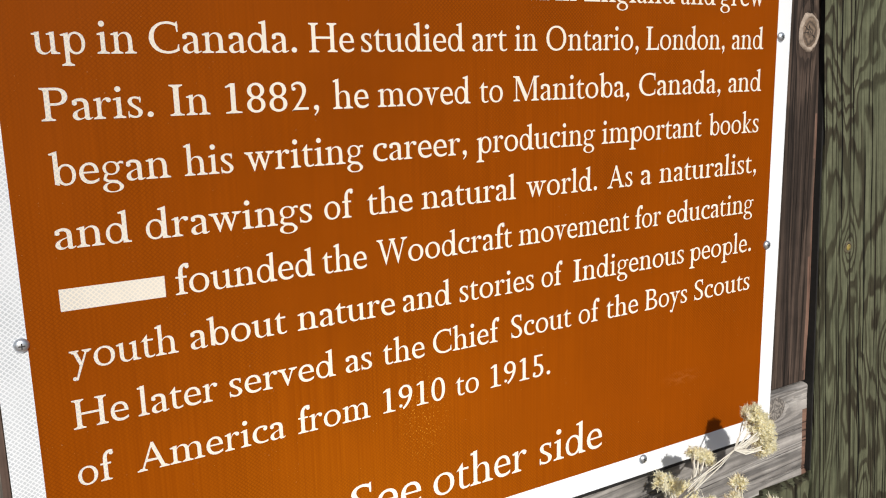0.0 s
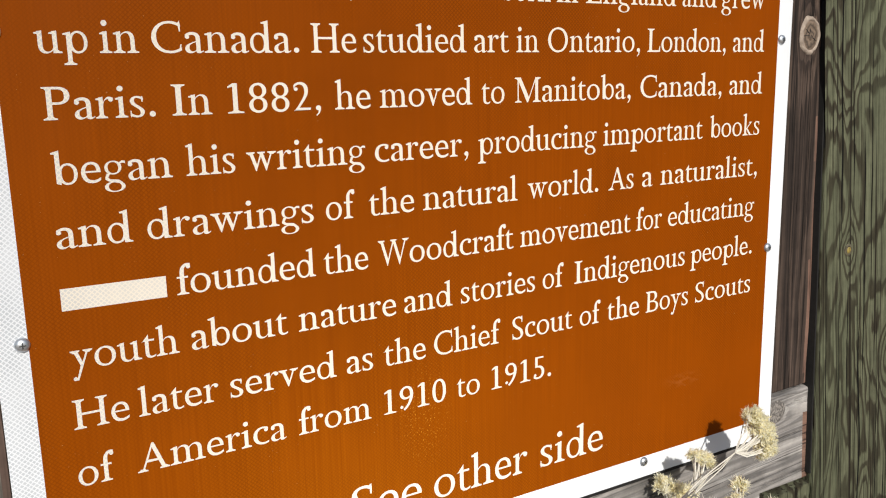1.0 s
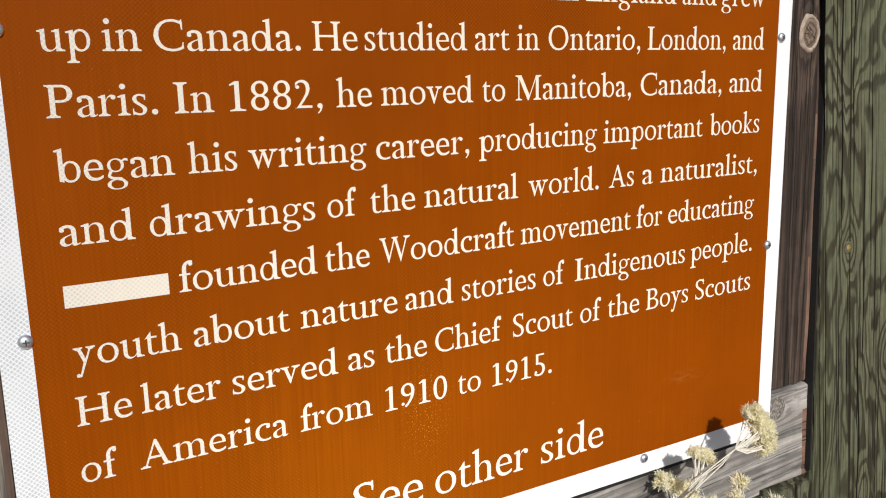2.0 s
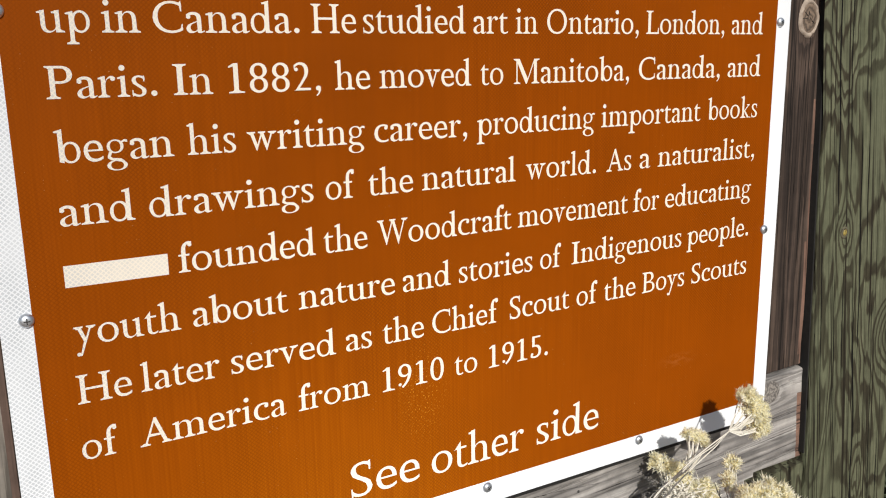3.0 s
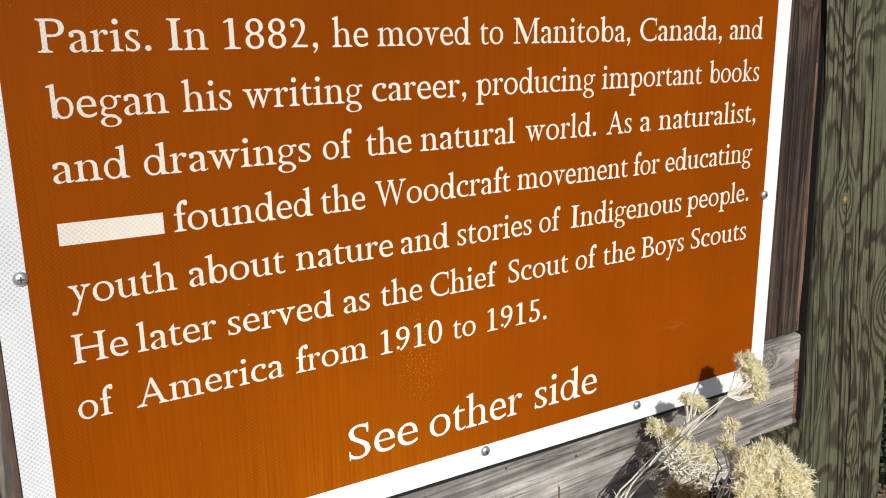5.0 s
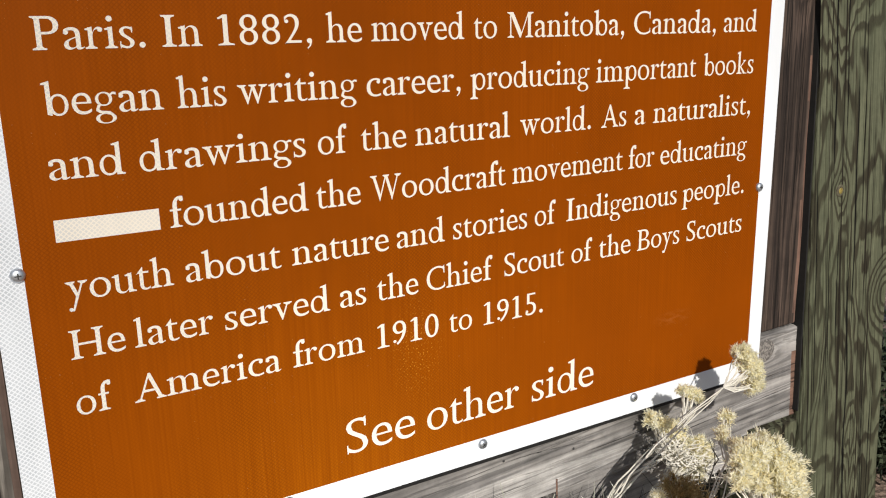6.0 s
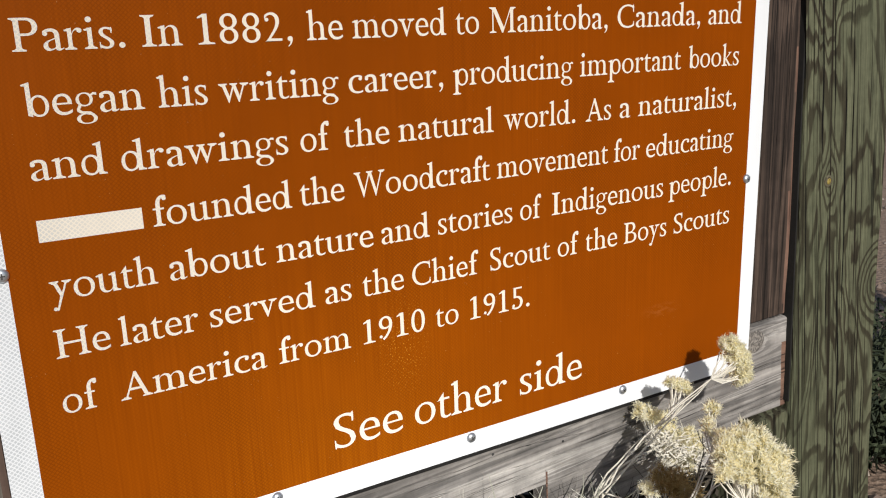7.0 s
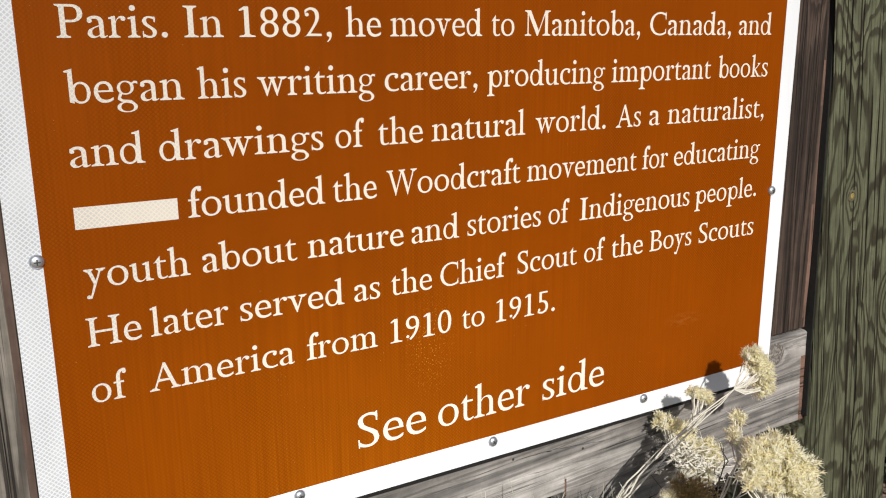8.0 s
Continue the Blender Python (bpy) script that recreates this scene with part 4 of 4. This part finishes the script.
def flower(at, axis, radius, flat, count, length, mat, fork):
    rays, r, clumps = (6, 0.0010, 30) if mat is BLOOM else (8, 0.0006, 110)
    head = part("flower_head", bloom(at, axis, radius, flat, count, length, rays, 1.75, r, clumps), mat, brush,
                "rusty brown spent flower head" if mat is RUST else "straw-yellow dried flower head")
    verts, faces = [], []
    fork = Vector(fork)
    axis = Vector(axis).normalized()
    for _ in range(7):                                    # the branchlets that carry the florets
        p = Vector(at) + Vector(prng.normal(0, radius * 0.5, 3)) - axis * radius * 0.2
        tube(verts, faces, bent(fork, p, (0, 0, -0.006), 4, 0.002), 0.0013, 0.0007, 4)
    part("branchlet", mesh_of("branchlet", verts, faces), STEM, head)
    verts, faces = [], []
    low = Vector((0.775 + prng.uniform(-0.02, 0.02), -0.26, 0.60))
    if fork.z < 0.62 and fork.y > -0.1:
        low = Vector((0.85 + prng.uniform(-0.02, 0.02), -0.07, 0.50))
    elif fork.y > -0.18:                                  # tall heads that lean out on long slanting stems
        low = Vector((0.822 + prng.uniform(-0.022, 0.022), -0.050 + prng.uniform(-0.02, 0.005), 0.602 + prng.uniform(-0.02, 0.02)))
    elif fork.z < 0.65:
        low = Vector((0.80, -0.10, 0.50))
    foot = Vector((0.74 + prng.uniform(-0.05, 0.05), min(low.y + 0.06, 0.0) + prng.uniform(-0.03, 0.0), 0.0))
    knee = low.lerp(fork, 0.5) + Vector((-0.018, 0.0, 0.016)) + Vector(prng.normal(0, 0.007, 3))
    pts = [foot.lerp(low, k / 4) for k in range(4)]
    for k in range(9):
        t = k / 8
        p = low * (1 - t) ** 2 + knee * (2 * t * (1 - t)) + fork * t ** 2
        pts.append(p + Vector(prng.normal(0, 0.0016, 3)) * (k < 8))
    tube(verts, faces, pts, 0.0019, 0.0010, 6)
    part("stem", mesh_of("stem", verts, faces), STEM, brush, smooth=True)


spray((0.982, -0.131, 0.789), FLUFF, 3.0e6, 0.0062, 0.95, (1.046, -0.113, 0.818, 0.0193), (1.064, -0.113, 0.794, 0.0203), (1.071, -0.113, 0.770, 0.0164))
spray((0.931, -0.100, 0.726), FLUFF, 2.4e6, 0.0062, 0.60, (0.949, -0.084, 0.772, 0.0115), (0.969, -0.084, 0.762, 0.0132))
spray((0.945, -0.050, 0.643), BLOOM, 8.0e5, 0.0066, 0.60, (0.947, -0.026, 0.698, 0.0180), (0.989, -0.028, 0.669, 0.0205), (0.972, -0.026, 0.665, 0.0150))
spray((0.928, -0.060, 0.609), BLOOM, 7.0e5, 0.0070, 0.65, (1.017, -0.034, 0.626, 0.0230), (1.051, -0.034, 0.623, 0.0240), (1.037, -0.036, 0.591, 0.0220), (0.992, -0.036, 0.615, 0.0180))
spray((0.893, -0.155, 0.565), RUST, 2.9e5, 0.0120, 0.85, (0.906, -0.119, 0.623, 0.0272), (0.932, -0.119, 0.602, 0.0293))
spray((0.845, -0.265, 0.773), BLOOM, 1.0e6, 0.0068, 0.95, (0.862, -0.240, 0.812, 0.0101), (0.844, -0.250, 0.797, 0.0082))
spray((0.830, -0.295, 0.748), BLOOM, 4.4e5, 0.0071, 0.90, (0.828, -0.265, 0.799, 0.0081))
spray((0.790, -0.362, 0.748), BLOOM, 7.5e5, 0.0076, 0.80, (0.790, -0.340, 0.817, 0.0233), (0.816, -0.340, 0.817, 0.0243), (0.771, -0.345, 0.801, 0.0191), (0.837, -0.342, 0.803, 0.0233))
spray((0.806, -0.373, 0.719), BLOOM, 7.4e5, 0.0076, 0.80, (0.854, -0.345, 0.784, 0.0243), (0.862, -0.348, 0.760, 0.0243), (0.856, -0.350, 0.737, 0.0255))
spray((0.790, -0.383, 0.724), BLOOM, 6.6e5, 0.0076, 0.70, (0.803, -0.358, 0.792, 0.0265), (0.832, -0.362, 0.775, 0.0275), (0.824, -0.370, 0.746, 0.0275))
spray((0.820, -0.195, 0.617), BLOOM, 6.0e5, 0.0071, 0.90, (0.811, -0.172, 0.669, 0.0121))

# side twigs of the brush, pale and dry
for i in range(34):
    verts, faces = [], []
    a = Vector((prng.uniform(0.80, 1.02), prng.uniform(-0.28, -0.10), prng.uniform(0.36, 0.55)))
    b = a + Vector((prng.uniform(-0.05, 0.07), prng.uniform(-0.05, 0.04), prng.uniform(0.08, 0.15)))
    pts = bent(a, b, (prng.uniform(-0.015, 0.015), 0, 0), 6, 0.004)
    tube(verts, faces, pts, 0.0018, 0.0008, 5)
    for k in range(4):
        p = pts[2 + k % 4]
        q = p + Vector((prng.uniform(-0.03, 0.03), prng.uniform(-0.02, 0.02), prng.uniform(0.01, 0.04)))
        tube(verts, faces, bent(p, q, (0, 0, 0), 4, 0.002), 0.0010, 0.0005, 4)
    part("twig", mesh_of("twig", verts, faces), STEM if i % 3 else TWIG, brush)

# narrow curled leaves and fine dead twigs that fill the lower bush; near-black twigs paint its shade
def leafage(count, region, length, width, lift=0.1, bend=0.35):
    """Curled narrow blades scattered where region() gives a place."""
    verts, faces = [], []
    for _ in range(count):
        a = Vector(region())
        d = Vector((prng.normal(0, 0.7), prng.normal(0, 0.5), prng.uniform(lift, 1.0))).normalized()
        side = d.orthogonal().normalized()
        l, w = prng.uniform(*length), prng.uniform(*width)
        curl = Vector(prng.normal(0, bend, 3))
        base = len(verts)
        for k in range(4):
            t = k / 3
            p = a + d * (l * t) + curl * (l * t * t)
            ww = w * (1 - 0.85 * t)
            verts += [p + side * ww, p - side * ww]
        for k in range(3):
            b = base + 2 * k
            faces.append((b, b + 1, b + 3, b + 2))
    return mesh_of("leaves", verts, faces)


def crest():
    x = prng.uniform(0.50, 0.86)
    return x, prng.uniform(-0.17, -0.07), 0.650 - 0.24 * (x - 0.58) + 0.012 * math.sin(x * 60) - 0.10 * prng.uniform() ** 1.5


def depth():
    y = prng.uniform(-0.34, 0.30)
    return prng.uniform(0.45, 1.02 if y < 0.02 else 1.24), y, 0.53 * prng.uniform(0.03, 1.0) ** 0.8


def nest():
    x = prng.uniform(0.935, 1.045)
    return x, prng.uniform(-0.075, -0.025), 0.655 - 0.55 * (x - 0.94) + prng.normal(0, 0.014)


tagged(part("bract_litter", leafage(420, nest, (0.012, 0.026), (0.0009, 0.0016), 0.0, 0.4), STEM, brush, "chalky white narrow bracts"), kind="stuff")
tagged(part("leaves", leafage(1300, crest, (0.018, 0.040), (0.0016, 0.0030), bend=0.6), LEAF, brush, "narrow grey-green curled leaves"), kind="stuff")
tagged(part("dark_fill_growth", leafage(15000, depth, (0.03, 0.08), (0.0020, 0.0046), -0.3), TWIG, brush, "tangle of dead twigs and leaves, near-black for the shade in the bush"), kind="stuff")

# ---------------------------------------------------------------- juniper added out of view to shade the ground beside the post
tree = thing("shade_juniper", (2.92, -1.2, 0.0), "dark green bushy juniper added out of view to cast shade", "tree")
verts, faces = [], []
tube(verts, faces, bent((2.92, -1.2, -0.05), (2.97, -1.15, 1.7), (0.06, 0, 0), 8, 0.02), 0.11, 0.03, 9)
part("trunk", mesh_of("trunk", verts, faces), BARK, tree, "", smooth=True)
tips = []
for k in range(26):
    verts, faces = [], []
    h = prng.uniform(0.25, 1.3)
    t = prng.uniform(0, 2 * math.pi)
    b = Vector((2.92 + math.cos(t) * prng.uniform(0.4, 1.0), -1.2 + math.sin(t) * prng.uniform(0.4, 0.9), h + prng.uniform(0.1, 0.7)))
    pts = bent((2.94, -1.18, h), b, (0, 0, -0.06), 6, 0.02)
    tube(verts, faces, pts, 0.022, 0.006, 5)
    tips += pts[2:]
    part("limb", mesh_of("limb", verts, faces), BARK, tree)
verts, faces = [], []
for p in tips:
    for _ in range(110):
        a = p + Vector(prng.normal(0, 0.11, 3))
        d = Vector(prng.normal(0, 1, 3)) + Vector((0, 0, 0.6))
        spike(verts, faces, a, d, prng.uniform(0.04, 0.09), 0.014)
tagged(part("crown", mesh_of("crown", verts, faces), JUNIPER, tree), kind="stuff")

# ---------------------------------------------------------------- low shrub added behind the post as dark fill for the deep shade, in the juniper's shade
shrub = thing("shade_fill_shrub", (2.42, 0.55, 0.0), "low dark evergreen shrub added to fill the shade behind the post", "shrub")
tips = []
for k in range(46):
    verts, faces = [], []
    t = prng.uniform(0, 2 * math.pi)
    b = Vector((2.42 + math.cos(t) * prng.uniform(0.2, 0.72), 0.55 + math.sin(t) * prng.uniform(0.1, 0.55), prng.uniform(0.10, 0.44)))
    pts = bent((2.42 + 0.1 * math.cos(t), 0.55 + 0.1 * math.sin(t), -0.02), b, (0, 0, 0.05), 6, 0.015)
    tube(verts, faces, pts, 0.010, 0.003, 5)
    tips += pts[1:]
    part("limb", mesh_of("limb", verts, faces), BARK, shrub)
verts, faces = [], []
for p in tips:
    for _ in range(60):
        spike(verts, faces, p + Vector(prng.normal(0, 0.06, 3)), Vector(prng.normal(0, 1, 3)) + Vector((0, 0, 0.5)), prng.uniform(0.025, 0.06), 0.006)
tagged(part("foliage", mesh_of("foliage", verts, faces), JUNIPER, shrub), kind="stuff")
